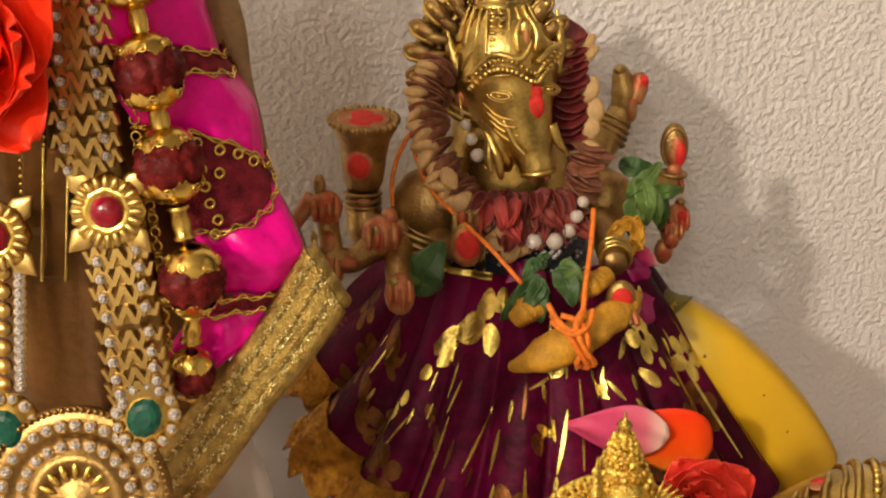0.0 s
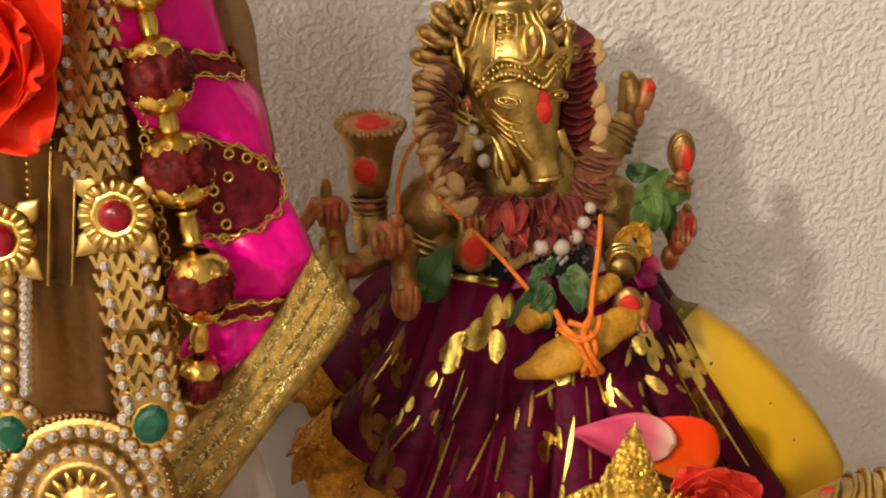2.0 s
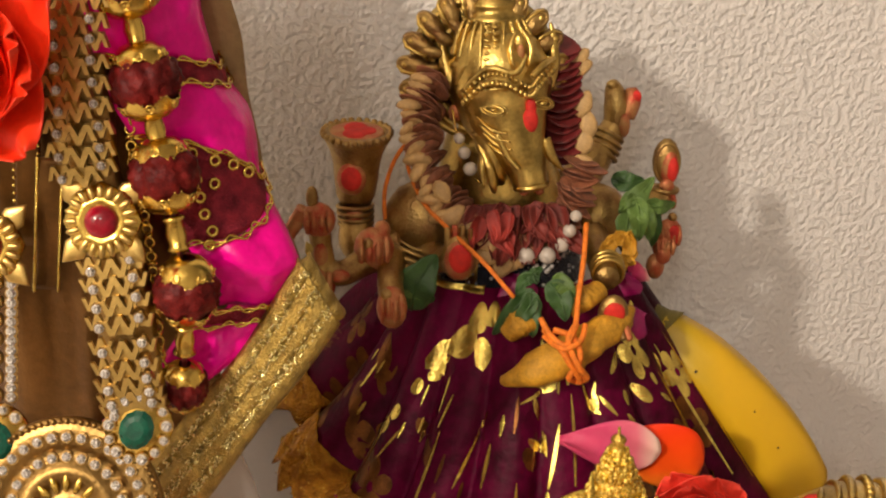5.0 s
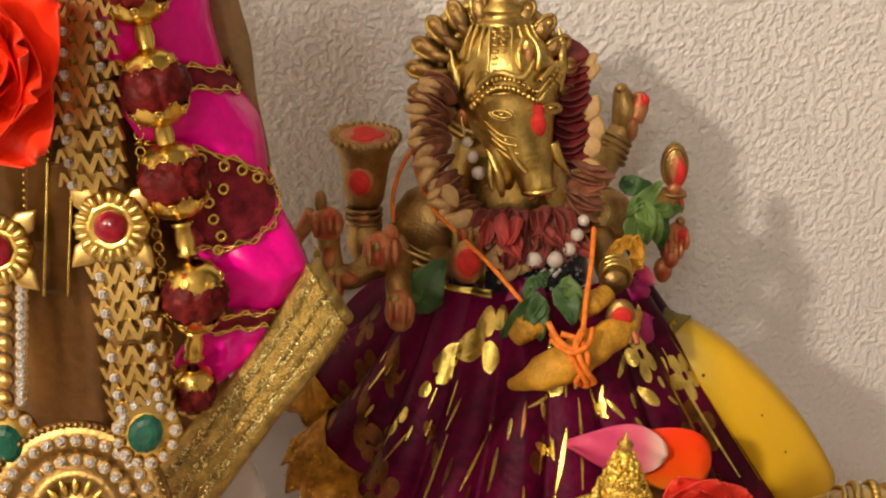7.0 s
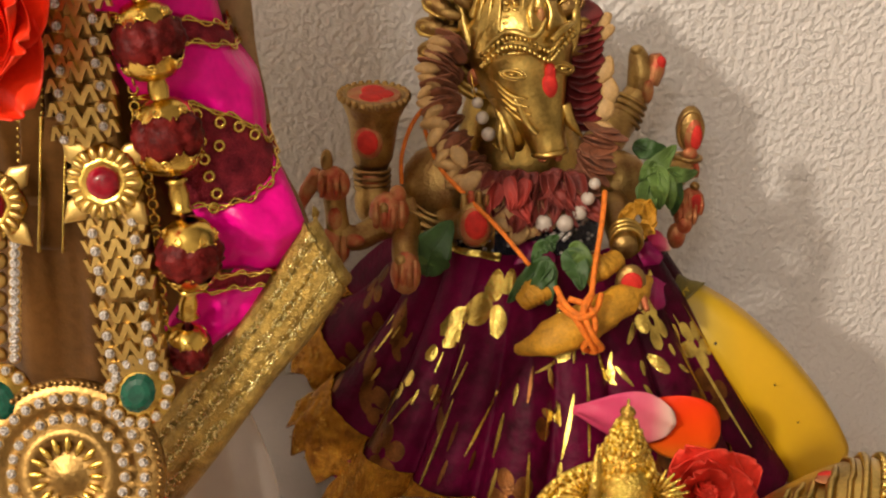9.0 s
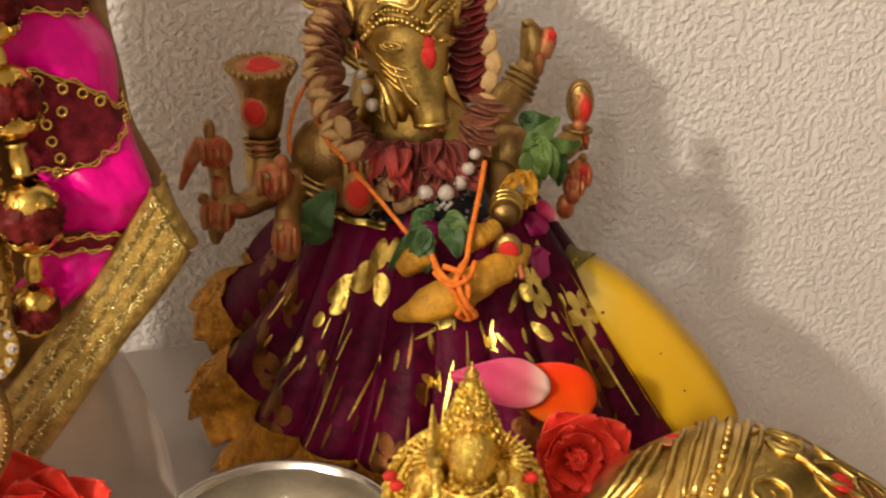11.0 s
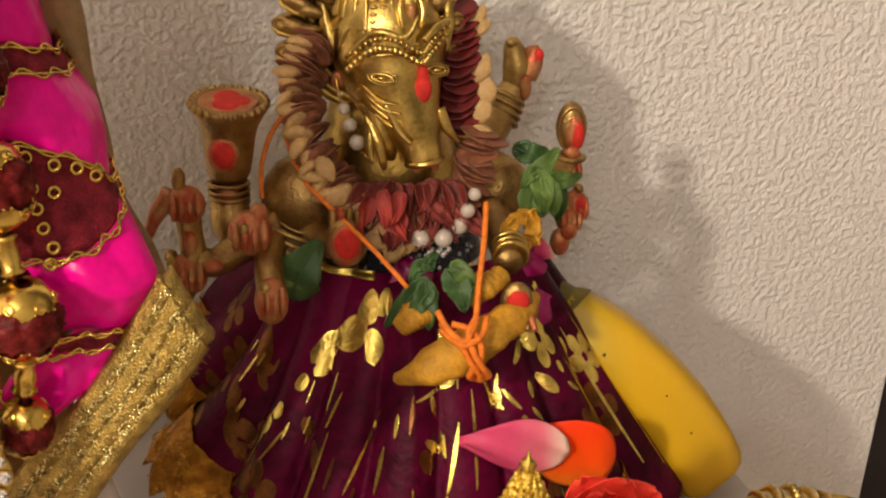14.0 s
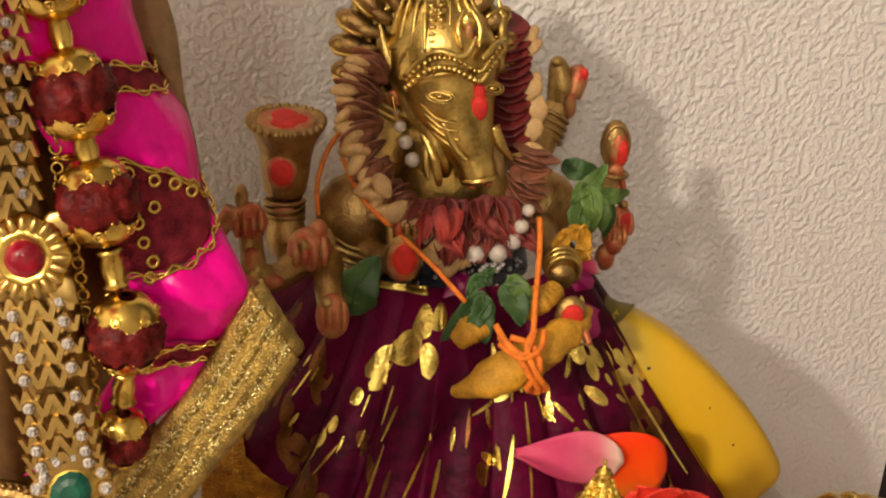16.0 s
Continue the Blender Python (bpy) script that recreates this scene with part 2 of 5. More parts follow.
def sphere(bm, m, seg=16, mat=0):
    """A sphere of radius one under the pose m."""
    pts, faces = unit_sphere(seg)
    vs = [bm.verts.new(m @ p) for p in pts]
    for f in faces:
        bm.faces.new([vs[i] for i in f]).material_index = mat
    return vs


def ball(bm, at, r, mat=0, seg=16):
    """An ellipsoid: r a number or three half axes."""
    r = (r, r, r) if isinstance(r, (int, float)) else r
    return sphere(bm, Matrix.LocRotScale(at, None, r), seg, mat)


def tube(bm, points, radii, mat=0, seg=12, caps=True, flat=1.0):
    """A tapered tube along points."""
    points = [Vector(p) for p in points]
    radii = radii if isinstance(radii, (list, tuple)) else [radii] * len(points)
    rings, side = [], None
    for i, p in enumerate(points):
        d = (points[min(i + 1, len(points) - 1)] - points[max(i - 1, 0)]).normalized()
        if side is None:
            side = d.orthogonal().normalized()
        side = (side - d * side.dot(d)).normalized()
        up = d.cross(side)
        rings.append([bm.verts.new(p + (side * math.cos(a) + up * math.sin(a) * flat) * radii[i]) for a in [k * math.tau / seg for k in range(seg)]])
    for a, b in zip(rings, rings[1:]):
        for k in range(seg):
            bm.faces.new((a[k], a[(k + 1) % seg], b[(k + 1) % seg], b[k])).material_index = mat
    if caps:
        bm.faces.new(rings[0][::-1]).material_index = mat
        bm.faces.new(rings[-1]).material_index = mat
    return rings


def curve_points(points, n):
    """A smooth line of n points through the given ones."""
    points = [Vector(p) for p in points]
    out = []
    for k in range(n):
        s = k / (n - 1) * (len(points) - 1)
        i = min(int(s), len(points) - 2)
        f = s - i
        p0, p1, p2, p3 = points[max(i - 1, 0)], points[i], points[i + 1], points[min(i + 2, len(points) - 1)]
        out.append(0.5 * (2 * p1 + (p2 - p0) * f + (2 * p0 - 5 * p1 + 4 * p2 - p3) * f * f + (3 * p1 - p0 - 3 * p2 + p3) * f**3))
    return out


def empty(name, label, category, group="", at=(0, 0, 0)):
    ob = new(name)
    ob.location = at
    ob.empty_display_size = 0.02
    return tagged(ob, label, category, group)


def part(name, bm, mats, parent, label="", smooth=True):
    """One mesh, built in world places, under its thing."""
    ob = mesh_object(name, bm, mats, None, label, smooth)
    hang(ob, parent)
    return ob


def hang(ob, parent):
    ob.parent = parent
    ob.matrix_parent_inverse = world_of(parent).inverted()


def world_of(ob):
    return ob.matrix_basis if ob.parent is None else world_of(ob.parent) @ ob.matrix_parent_inverse @ ob.matrix_basis


def piece(name, mesh, m, parent, label=""):
    """An object of its own on a shared mesh, at the world pose m."""
    ob = new(name, mesh)
    ob.matrix_basis = m
    hang(ob, parent)
    return tagged(ob, label) if label else ob


def mesh_of(name, bm, mats, smooth=True):
    me = bpy.data.meshes.new(name)
    bm.normal_update()
    bm.to_mesh(me)
    bm.free()
    for m in mats if isinstance(mats, (list, tuple)) else [mats]:
        me.materials.append(m)
    if smooth:
        me.polygons.foreach_set("use_smooth", [True] * len(me.polygons))
    return me


def grid(bm, f, n, m, mat=0, thick=0.0):
    """A sheet of n by m cells from f(s, t), with a thickness where given."""
    def layer(off):
        rows = []
        for i in range(n + 1):
            row = []
            for j in range(m + 1):
                s, t = i / n, j / m
                p = Vector(f(s, t))
                if off:
                    e = 0.01
                    a = Vector(f(min(1, s + e), t)) - Vector(f(max(0, s - e), t))
                    b = Vector(f(s, min(1, t + e))) - Vector(f(s, max(0, t - e)))
                    c = a.cross(b)
                    p = p - (c.normalized() * off if c.length > 1e-12 else Vector())
                row.append(bm.verts.new(p))
            rows.append(row)
        return rows
    top = layer(0)
    for i in range(n):
        for j in range(m):
            bm.faces.new((top[i][j], top[i + 1][j], top[i + 1][j + 1], top[i][j + 1])).material_index = mat
    if thick:
        low = layer(thick)
        for i in range(n):
            for j in range(m):
                bm.faces.new((low[i][j], low[i][j + 1], low[i + 1][j + 1], low[i + 1][j])).material_index = mat
        for i in range(n):
            bm.faces.new((top[i][0], low[i][0], low[i + 1][0], top[i + 1][0])).material_index = mat
            bm.faces.new((top[i][m], top[i + 1][m], low[i + 1][m], low[i][m])).material_index = mat
        for j in range(m):
            bm.faces.new((top[0][j], top[0][j + 1], low[0][j + 1], low[0][j])).material_index = mat
            bm.faces.new((top[n][j], low[n][j], low[n][j + 1], top[n][j + 1])).material_index = mat
    return top


def frame_at(u, v, w, lean=26.0, spin=0.0, size=1.0, yaw=0.0):
    """A pose whose x is to the right, y up and z toward the room, leaning back, turned by spin in its own plane."""
    a = radians(lean)
    out = OUT * math.cos(a) + Vector((0, 0, math.sin(a)))
    up = Vector((0, 0, math.cos(a))) - OUT * math.sin(a)
    m = Matrix((RIGHT, up, out)).transposed().to_4x4()
    return Matrix.Translation(A(u, v, w)) @ m @ Euler((0, radians(yaw), radians(spin))).to_matrix().to_4x4() @ Matrix.Scale(size, 4)


def ring(bm, m, radius, thick, mat=0, seg=32, tube_seg=8, squash=1.0):
    """A torus in the x y plane of m."""
    rows = []
    for i in range(seg):
        a = i * math.tau / seg
        c = Vector((math.cos(a) * radius, math.sin(a) * radius * squash, 0))
        d = Vector((math.cos(a), math.sin(a), 0))
        rows.append([bm.verts.new(m @ (c + d * math.cos(b) * thick + Vector((0, 0, math.sin(b) * thick)))) for b in [k * math.tau / tube_seg for k in range(tube_seg)]])
    for i in range(seg):
        a, b = rows[i], rows[(i + 1) % seg]
        for k in range(tube_seg):
            bm.faces.new((a[k], b[k], b[(k + 1) % tube_seg], a[(k + 1) % tube_seg])).material_index = mat


def lathe(bm, m, profile, seg=24, mat=0, wave=None):
    """A turned form about the z of m; profile: (radius, height)."""
    rows = []
    for r, h in profile:
        rows.append([bm.verts.new(m @ Vector((math.cos(a) * r * (wave(a, h) if wave else 1), math.sin(a) * r * (wave(a, h) if wave else 1), h))) for a in [k * math.tau / seg for k in range(seg)]])
    for a, b in zip(rows, rows[1:]):
        for k in range(seg):
            bm.faces.new((a[k], a[(k + 1) % seg], b[(k + 1) % seg], b[k])).material_index = mat
    bm.faces.new(rows[0][::-1]).material_index = mat
    bm.faces.new(rows[-1]).material_index = mat


def along(p, q):
    """A pose at p whose z points to q."""
    p, q = Vector(p), Vector(q)
    return Matrix.Translation(p) @ (q - p).to_track_quat("Z", "Y").to_matrix().to_4x4()


MM = 0.001

# ---- structure ----
def slab(name, lo, hi, mat, label, category):
    bm = bmesh.new()
    box(bm, lo, hi)
    return tagged(mesh_object(name, bm, mat, smooth=False), label, category, kind="structure")


slab("wall_north", (-2.0, 0.0, -0.75), (0.462, 0.12, 1.75), PLASTER, "off-white wall with rough sprayed plaster texture", "wall")
slab("door_1", (0.4622, 0.004, -0.75), (1.6, 0.12, 1.75), DARK, "near-black panel beside the plastered wall", "door")
slab("wall_west", (-2.12, -3.2, -0.75), (-2.0, 0.12, 1.75), PAINT, "plain painted wall of the room", "wall")
slab("wall_east", (1.6, -3.2, -0.75), (1.72, 0.12, 1.75), PAINT, "plain painted wall of the room", "wall")
slab("wall_south", (-2.12, -3.32, -0.75), (1.72, -3.2, 1.75), PAINT, "plain painted wall of the room", "wall")
slab("ceiling", (-2.12, -3.32, 1.75), (1.72, 0.12, 1.87), PAINT, "plain painted ceiling of the room", "ceiling")
slab("floor", (-2.12, -3.32, -0.85), (1.72, 0.12, -0.75), FLOOR, "brown carpeted floor of the room", "floor")

altar = empty("altar_table", "low white altar table set against the wall", "table", at=(-0.15, -0.18, -0.75))
bm = bmesh.new()
g = box(bm, (-0.62, -0.36, -0.035), (0.286, -0.002, 0.0))
bmesh.ops.bevel(bm, geom=[e for e in bm.edges], offset=0.004, segments=2, affect="EDGES")
part("tabletop", bm, CLOTH_WHITE, altar)
for x in (-0.59, 0.24):
    for y in (-0.34, -0.04):
        bm = bmesh.new()
        box(bm, (x, y, -0.75), (x + 0.03, y + 0.03, -0.0348))
        part("leg", bm, CLOTH_WHITE, altar)


# ---- the boar-headed brass statue: one mesh ----
def statue():
    bm = bmesh.new()
    B, R, P, D = 0, 1, 2, 3
    def limb(pts, radii, mat=B, seg=14):
        tube(bm, curve_points([A(*p) for p in pts], 4 * len(pts)), list(np.interp(np.linspace(0, 1, 4 * len(pts)), np.linspace(0, 1, len(radii)), [r * MM for r in radii])), mat, seg)
    def blob(u, v, w, r, mat=B, seg=14, spin=0.0, yaw=0.0):
        m = frame_at(u, v, w, 0, spin, 1, yaw)
        r = (r, r, r) if isinstance(r, (int, float)) else r
        sphere(bm, m @ Matrix.Diagonal((r[0] * MM, r[1] * MM, r[2] * MM, 1)), seg, mat)
        if mat == P and r[0] >= 4.5 and r[2] >= 3.5:
            # curled fingers
            for k in range(4):
                x = u + (k - 1.5) * 0.42 * r[0]
                y = 0.10 * r[1] * (k % 2)
                limb([(x, v + 0.62 * r[1] + y, w + 0.45 * r[2]), (x + 0.3, v + 0.15 * r[1], w + 0.98 * r[2]), (x + 0.2, v - 0.5 * r[1] + y, w + 0.78 * r[2])], [0.15 * r[0], 0.19 * r[0], 0.13 * r[0]], P, 8)
    # torso and pedestal
    limb([(-3, 0, 2), (-3, 50, 2), (-6, 95, 4), (-8, 122, 4), (-9, 150, 4)], [34, 30, 27, 25, 18], seg=24)
    # head, from the brow down to the end of the snout
    limb([(-9, 186, 9), (-9, 178, 12), (-8, 168, 14), (-6, 159, 19), (-2, 150, 25), (1, 143, 28.5), (2.6, 137.5, 30.5)], [13, 17.5, 18.6, 15.6, 10.2, 7.0, 6.3], seg=24)
    ring(bm, along(A(2.6, 137.5, 30.5), A(3.4, 133, 31.5)), 5.6 * MM, 1.2 * MM, B, 24)
    blob(0.0, 136.0, 33.0, (1.6, 1.4, 1.2), P)
    blob(5.6, 136.0, 32.0, (1.6, 1.4, 1.2), P)
    # lip and lower jaw
    limb([(-14, 156, 24), (-11.5, 148, 27), (-9.0, 141, 28), (-8, 137, 27)], [5.0, 4.0, 3.0, 1.6])
    limb([(-16, 152, 27), (-12.5, 145, 31), (-11, 139, 32), (-10.5, 135.5, 32)], [1.4, 2.0, 1.6, 0.9], seg=10)
    limb([(-10, 158, 32), (-6, 150, 34), (-2, 146, 36)], [1.4, 1.2, 0.8], seg=8)
    # tusks
    limb([(7, 153, 25), (10, 147, 27), (14, 142, 27)], [2.6, 1.8, 0.4], seg=10)
    limb([(-14, 150, 28), (-15, 143, 31), (-14, 138, 33)], [2.2, 1.5, 0.4], seg=10)
    # beaded brows, two rows
    for dz in (0, 3.2):
        row = curve_points([A(-21.5, 167 + dz, 26), A(-14.5, 175.5 + dz, 32.0), A(-7.0, 176.0 + dz, 33.2), A(1.0, 171.5 + dz, 31.5), A(4.5, 174.0 + dz, 29), A(10, 177.5 + dz, 20)], 26)
        for p in row:
            ball(bm, p, (1.25 if dz == 0 else 0.9) * MM, B, 8)
    limb([(-22, 171, 26), (-13, 181, 31), (-4, 180, 32.5), (0, 186, 30)], [1.0, 1.3, 1.2, 0.5], seg=8)
    limb([(2, 178, 30), (6, 181, 26), (10, 181, 19)], [1.0, 1.3, 0.8], seg=8)
    # eyes with lids
    for u, v, w, yw in ((-11.0, 166.5, 32.0, -22), (6.2, 167.5, 27.5, 38)):
        m = frame_at(u, v, w, 20, -8, 1, yw)
        ring(bm, m, 3.6 * MM, 0.55 * MM, B, 20, 6, 0.34)
        ring(bm, m, 4.9 * MM, 0.3 * MM, B, 20, 6, 0.42)
        blob(u, v, w, (1.5, 0.8, 1.0))
    # wrinkles along the cheek
    for k in range(4):
        limb([(-17 + k * 1.2, 163 - 3 * k, 29.5 + 0.4 * k), (-12 + k * 1.2, 159.5 - 3 * k, 33 - 0.2 * k), (-6 + k * 0.8, 158.5 - 3 * k, 34.5 - 0.1 * k)], [0.25, 0.6, 0.3], seg=6)
    # vermilion on the brow
    blob(1.6, 162.0, 30.6, (3.0, 4.6, 1.8), R)
    blob(1.8, 166.0, 29.8, (2.0, 4.4, 1.5), R)
    # crown: bands, ribs and finial
    lathe(bm, along(A(-10, 176, 11), A(-12, 215, 5)), [(r * MM, h * MM) for r, h in ((17, 0), (17.5, 2), (16.0, 4), (15.2, 8), (13.2, 12), (10.5, 15), (10.8, 16), (10.8, 17.5), (9.6, 18.2), (7.8, 20), (8.6, 21), (8.6, 22), (6.2, 24), (5.0, 27), (6.0, 29), (4.5, 32), (1.5, 36))], 28, B)
    for k in range(9):
        a = radians(-70 + 17 * k)
        limb([(-10 + 16.4 * math.sin(a), 181, 10 + 16.4 * math.cos(a)), (-10.7 + 13.6 * math.sin(a), 188, 9.3 + 13.6 * math.cos(a)), (-11 + 11 * math.sin(a), 193, 8.6 + 11 * math.cos(a))], [1.3, 0.9, 0.7], seg=8)
    for k in range(22):
        a = k * math.tau / 22
        blob(-11.2 + 10.9 * math.sin(a), 193.2, 8.2 + 10.9 * math.cos(a), 1.05, seg=8)
    blob(-2.5, 186.5, 24, (2.4, 4.6, 1.5), B)
    blob(-2.0, 184.5, 25.2, (1.5, 3.6, 1.1), P)
    # ears
    limb([(-22, 164, 15), (-26, 171, 14), (-28.5, 179, 12), (-29.5, 185, 11)], [3.0, 3.6, 2.2, 0.4], seg=10)
    limb([(9.0, 168, 14), (10.5, 177, 12), (10, 186, 10), (9, 191, 9)], [1.6, 2.2, 1.6, 0.3], seg=10)
    blob(-24.5, 160, 17, (2.6, 3.4, 2.2), P)
    # mane: ridged bands and a rim of curls
    for r, th, w in ((18.5, 2.0, 9), (22.0, 1.9, 8), (25.0, 1.7, 6.5)):
        ring(bm, frame_at(-14.5, 173, w, 8), r * MM, th * MM, B, 48, 8, 1.02)
    lathe(bm, frame_at(-14.5, 173, 2, 8), [(27 * MM, -2 * MM), (27 * MM, 2 * MM), (18 * MM, 5 * MM)], 40, B)
    for k in range(17):
        a = radians(212 - 18.6 * k)
        u, v = -14.5 + 25.4 * math.cos(a), 173 + 25.4 * math.sin(a)
        if v < 150:
            continue
        m = frame_at(u, v, 9, 8, math.degrees(a)) @ Matrix.Rotation(radians(24), 4, "Y")
        sphere(bm, m @ Matrix.Diagonal((6.6 * MM, 3.7 * MM, 3.6 * MM, 1)), 14, D)
        # the curl's rolled end and its groove
        ring(bm, m @ Matrix.Translation((1.6 * MM, 0, 2.2 * MM)), 2.9 * MM, 0.95 * MM, D, 18, 6, 0.78)
        sphere(bm, m @ Matrix.Translation((1.8 * MM, 0, 2.6 * MM)) @ Matrix.Diagonal((1.5 * MM, 1.2 * MM, 1.3 * MM, 1)), 10, B)
        tube(bm, [m @ Vector((x * MM, y * MM, z * MM)) for x, y, z in ((-5.5, 2.2, 2.0), (-2.0, 2.9, 2.6), (2.5, 2.6, 2.8), (5.0, 0.6, 2.9))], [0.5 * MM, 0.8 * MM, 0.8 * MM, 0.4 * MM], B, 6)
        m = frame_at(u - 5.5 * math.cos(a), v - 5.5 * math.sin(a), 12, 8, math.degrees(a) + 12)
        sphere(bm, m @ Matrix.Diagonal((5.2 * MM, 2.4 * MM, 2.2 * MM, 1)), 10, D)
    # engraved locks from the brow back over the head
    for k in range(6):
        limb([(-24.5 + 0.6 * k, 172 + 2.6 * k, 22 - 1.2 * k), (-22.0 + 1.6 * k, 178 + 2.2 * k, 23.5 - 1.4 * k), (-17.5 + 1.7 * k, 182 + 1.9 * k, 25 - 1.5 * k)], [0.4, 1.1, 0.5], B, 8)
    # relief on the crown's front: a beaded band and two leaves
    for k in range(7):
        for x in (-13.5, -10.5):
            blob(x, 181 + 2.0 * k, 28.2 - 1.05 * k, (1.5, 0.7, 0.8), B, 8)
    for x in (-16.0, -8.2):
        limb([(x, 180, 28.0), (x + 0.2, 187, 24.6), (x + 0.6, 194, 20.0)], [0.5, 0.7, 0.5], B, 8)
    limb([(-4.5, 181, 29.0), (-5.5, 187, 26.0), (-3.5, 192, 22.6)], [0.6, 1.3, 0.4], B, 8)
    limb([(1.0, 181, 27.5), (1.6, 187, 24.0), (-1.5, 192, 21.5)], [0.6, 1.3, 0.4], B, 8)
    # shoulders with armlets
    blob(-36, 119, 20, (15, 16, 13), D)
    blob(29, 113, 2, (13, 13, 12), D)
    for k in range(3):
        ring(bm, along(A(-40 - k, 110 - 2.2 * k, 28 + k), A(-46, 96, 34)), 12.5 * MM, 0.9 * MM, D, 28)
    # arm that lifts the disc
    limb([(-44, 112, 26), (-54, 110, 27), (-60, 113, 25), (-61, 121, 22), (-61, 128, 21)], [8, 7.5, 7.6, 5.6, 5.4], D)
    for k in range(4):
        ring(bm, along(A(-61, 119 + 2.2 * k, 22), A(-61, 130, 21)), (6.0 + 0.1 * k) * MM, 0.9 * MM, D, 20)
    lathe(bm, along(A(-61, 126, 21), A(-59.6, 155, 20)), [(r * MM, h * MM) for r, h in ((5.4, 0), (7.2, 4), (8.0, 10), (8.4, 15), (9.4, 20), (11.2, 24), (12.2, 25.5), (12.2, 28), (10.6, 28.6), (10.2, 27.2), (9, 27))], 32, D)
    top = along(A(-59.8, 153, 20), A(-59.4, 165, 20))
    for k in range(26):
        a = k * math.tau / 26
        ball(bm, top @ Vector((12.1 * MM * math.cos(a), 12.1 * MM * math.sin(a), 0.6 * MM)), 1.35 * MM, D, 8)
    lathe(bm, top, [(9.6 * MM, 0), (9.6 * MM, 1.0 * MM), (9.0 * MM, 1.3 * MM)], 28, P)
    for x, y, rx, ry in ((-3.0, 0.6, 5.2, 4.4), (3.0, 0.6, 5.2, 4.4), (0, -2.8, 4.2, 4.4)):
        sphere(bm, top @ Matrix.Translation((x * MM, y * MM, 1.3 * MM)) @ Matrix.Diagonal((rx * MM, ry * MM, 0.7 * MM, 1)), 12, R)
    blob(-61.5, 139, 28.6, (5.4, 6.4, 2.2), P)
    blob(-61.5, 139.5, 29.9, (3.9, 4.8, 1.6), R)
    # outer hands
    limb([(-50, 112, 34), (-56, 114, 44), (-64, 112, 50), (-70, 114, 51)], [6, 5.2, 4.6, 4.4], D)
    limb([(-70, 112, 51), (-71, 122, 50), (-71.5, 130, 50)], [4.4, 3.8, 4.2], D)
    blob(-71.5, 133, 51, (6.0, 6.6, 4.6), P)
    blob(-73.5, 141, 50, (2.2, 4.4, 2.4), D)
    limb([(-76, 136, 50), (-81, 129, 50), (-85.5, 118, 50)], [3.6, 2.6, 0.8], P)
    blob(-72.5, 109.5, 52.5, (6.6, 7.4, 5.0), P)
    limb([(-73, 106, 53), (-74, 98.5, 53)], [4.4, 1.4], D)
    blob(-77.5, 115, 51, (2.2, 2.2, 2.2), D)
    blob(-53, 119.5, 45, (7.2, 8.0, 5.6), P)
    blob(-50, 126, 44, (3.0, 3.8, 3.0), P)
    blob(-54.5, 123, 49.5, (1.8, 2.6, 1.6), D)
    limb([(-47, 112, 38), (-47, 111, 54), (-46, 108, 62)], [5.2, 4.6, 4.6], D)
    blob(-46, 106.5, 65, (5.4, 8.2, 4.0), P)
    blob(-47.5, 112, 66, (2.6, 2.2, 2.2), D)
    # open palm on the chest
    limb([(-34, 110, 30), (-28, 112, 38), (-24, 115, 43)], [6, 5, 5], D)
    blob(-23, 116, 45.5, (6.6, 9.0, 3.4), D)
    blob(-23, 116, 47.2, (5.4, 7.6, 2.6), P)
    blob(-22.6, 117, 48.6, (4.2, 5.8, 1.8), R)
    for k in range(4):
        limb([(-27 + 2.6 * k, 121, 45), (-27 + 2.6 * k, 127 + (1.2 if k in (1, 2) else 0), 44.5)], [1.5, 1.1], P if k == 1 else D, 8)
    # upper right hand
    limb([(22, 122, -8), (28, 128, -14), (33.5, 133.5, -20), (38.5, 141, -24)], [8, 7.2, 6.2, 5.0], D)
    for k in range(4):
        ring(bm, along(A(32.0 + 1.1 * k, 130.5 + 2.1 * k, -18.4 - 1.2 * k), A(41, 146, -27)), (6.8 - 0.25 * k) * MM, 0.9 * MM, D, 20)
    limb([(38.5, 141, -24), (38.5, 148, -25), (37, 154, -26), (36, 157.5, -26)], [5.2, 5.4, 3.8, 1.8], D)
    limb([(42, 144, -23), (44, 150, -24), (43.5, 155, -25)], [3.4, 3.6, 2.2], P)
    blob(45.5, 152.5, -22.5, (2.0, 2.6, 1.6), R)
    blob(36, 156.8, -24, (2.4, 1.8, 1.8), D)
    # outer right hands
    limb([(40, 112, 2), (50, 113, -4), (56, 116.5, -9)], [6.4, 5.4, 5], D)
    blob(57, 130, -12, (5.4, 9.4, 4.2), D)
    blob(58, 128.5, -9.4, (3.6, 7.0, 2.6), P)
    blob(59, 128, -8.0, (2.4, 5.4, 2.0), R)
    ring(bm, frame_at(57, 130, -9.6, 0), 4.6 * MM, 0.8 * MM, D, 24, 6, 1.75)
    ring(bm, along(A(56.6, 119, -10), A(57, 125.5, -11)), 5.0 * MM, 1.2 * MM, D, 20)
    blob(56.5, 115, -8.5, (5.2, 4.6, 4.4), P)
    blob(57.5, 106, 4, (5.2, 6.8, 4.2), P)
    blob(59, 107, 6.6, (3.2, 4.2, 2.2), R)
    blob(55.5, 102.5, 6, (4.6, 6.0, 4.2), P)
    blob(52.5, 94.5, 8, (3.6, 5.4, 3.6), P)
    blob(58.5, 113, 3.5, (1.9, 1.9, 1.9), D)
    blob(52, 109, 4, (2.6, 2.0, 2.4), D)
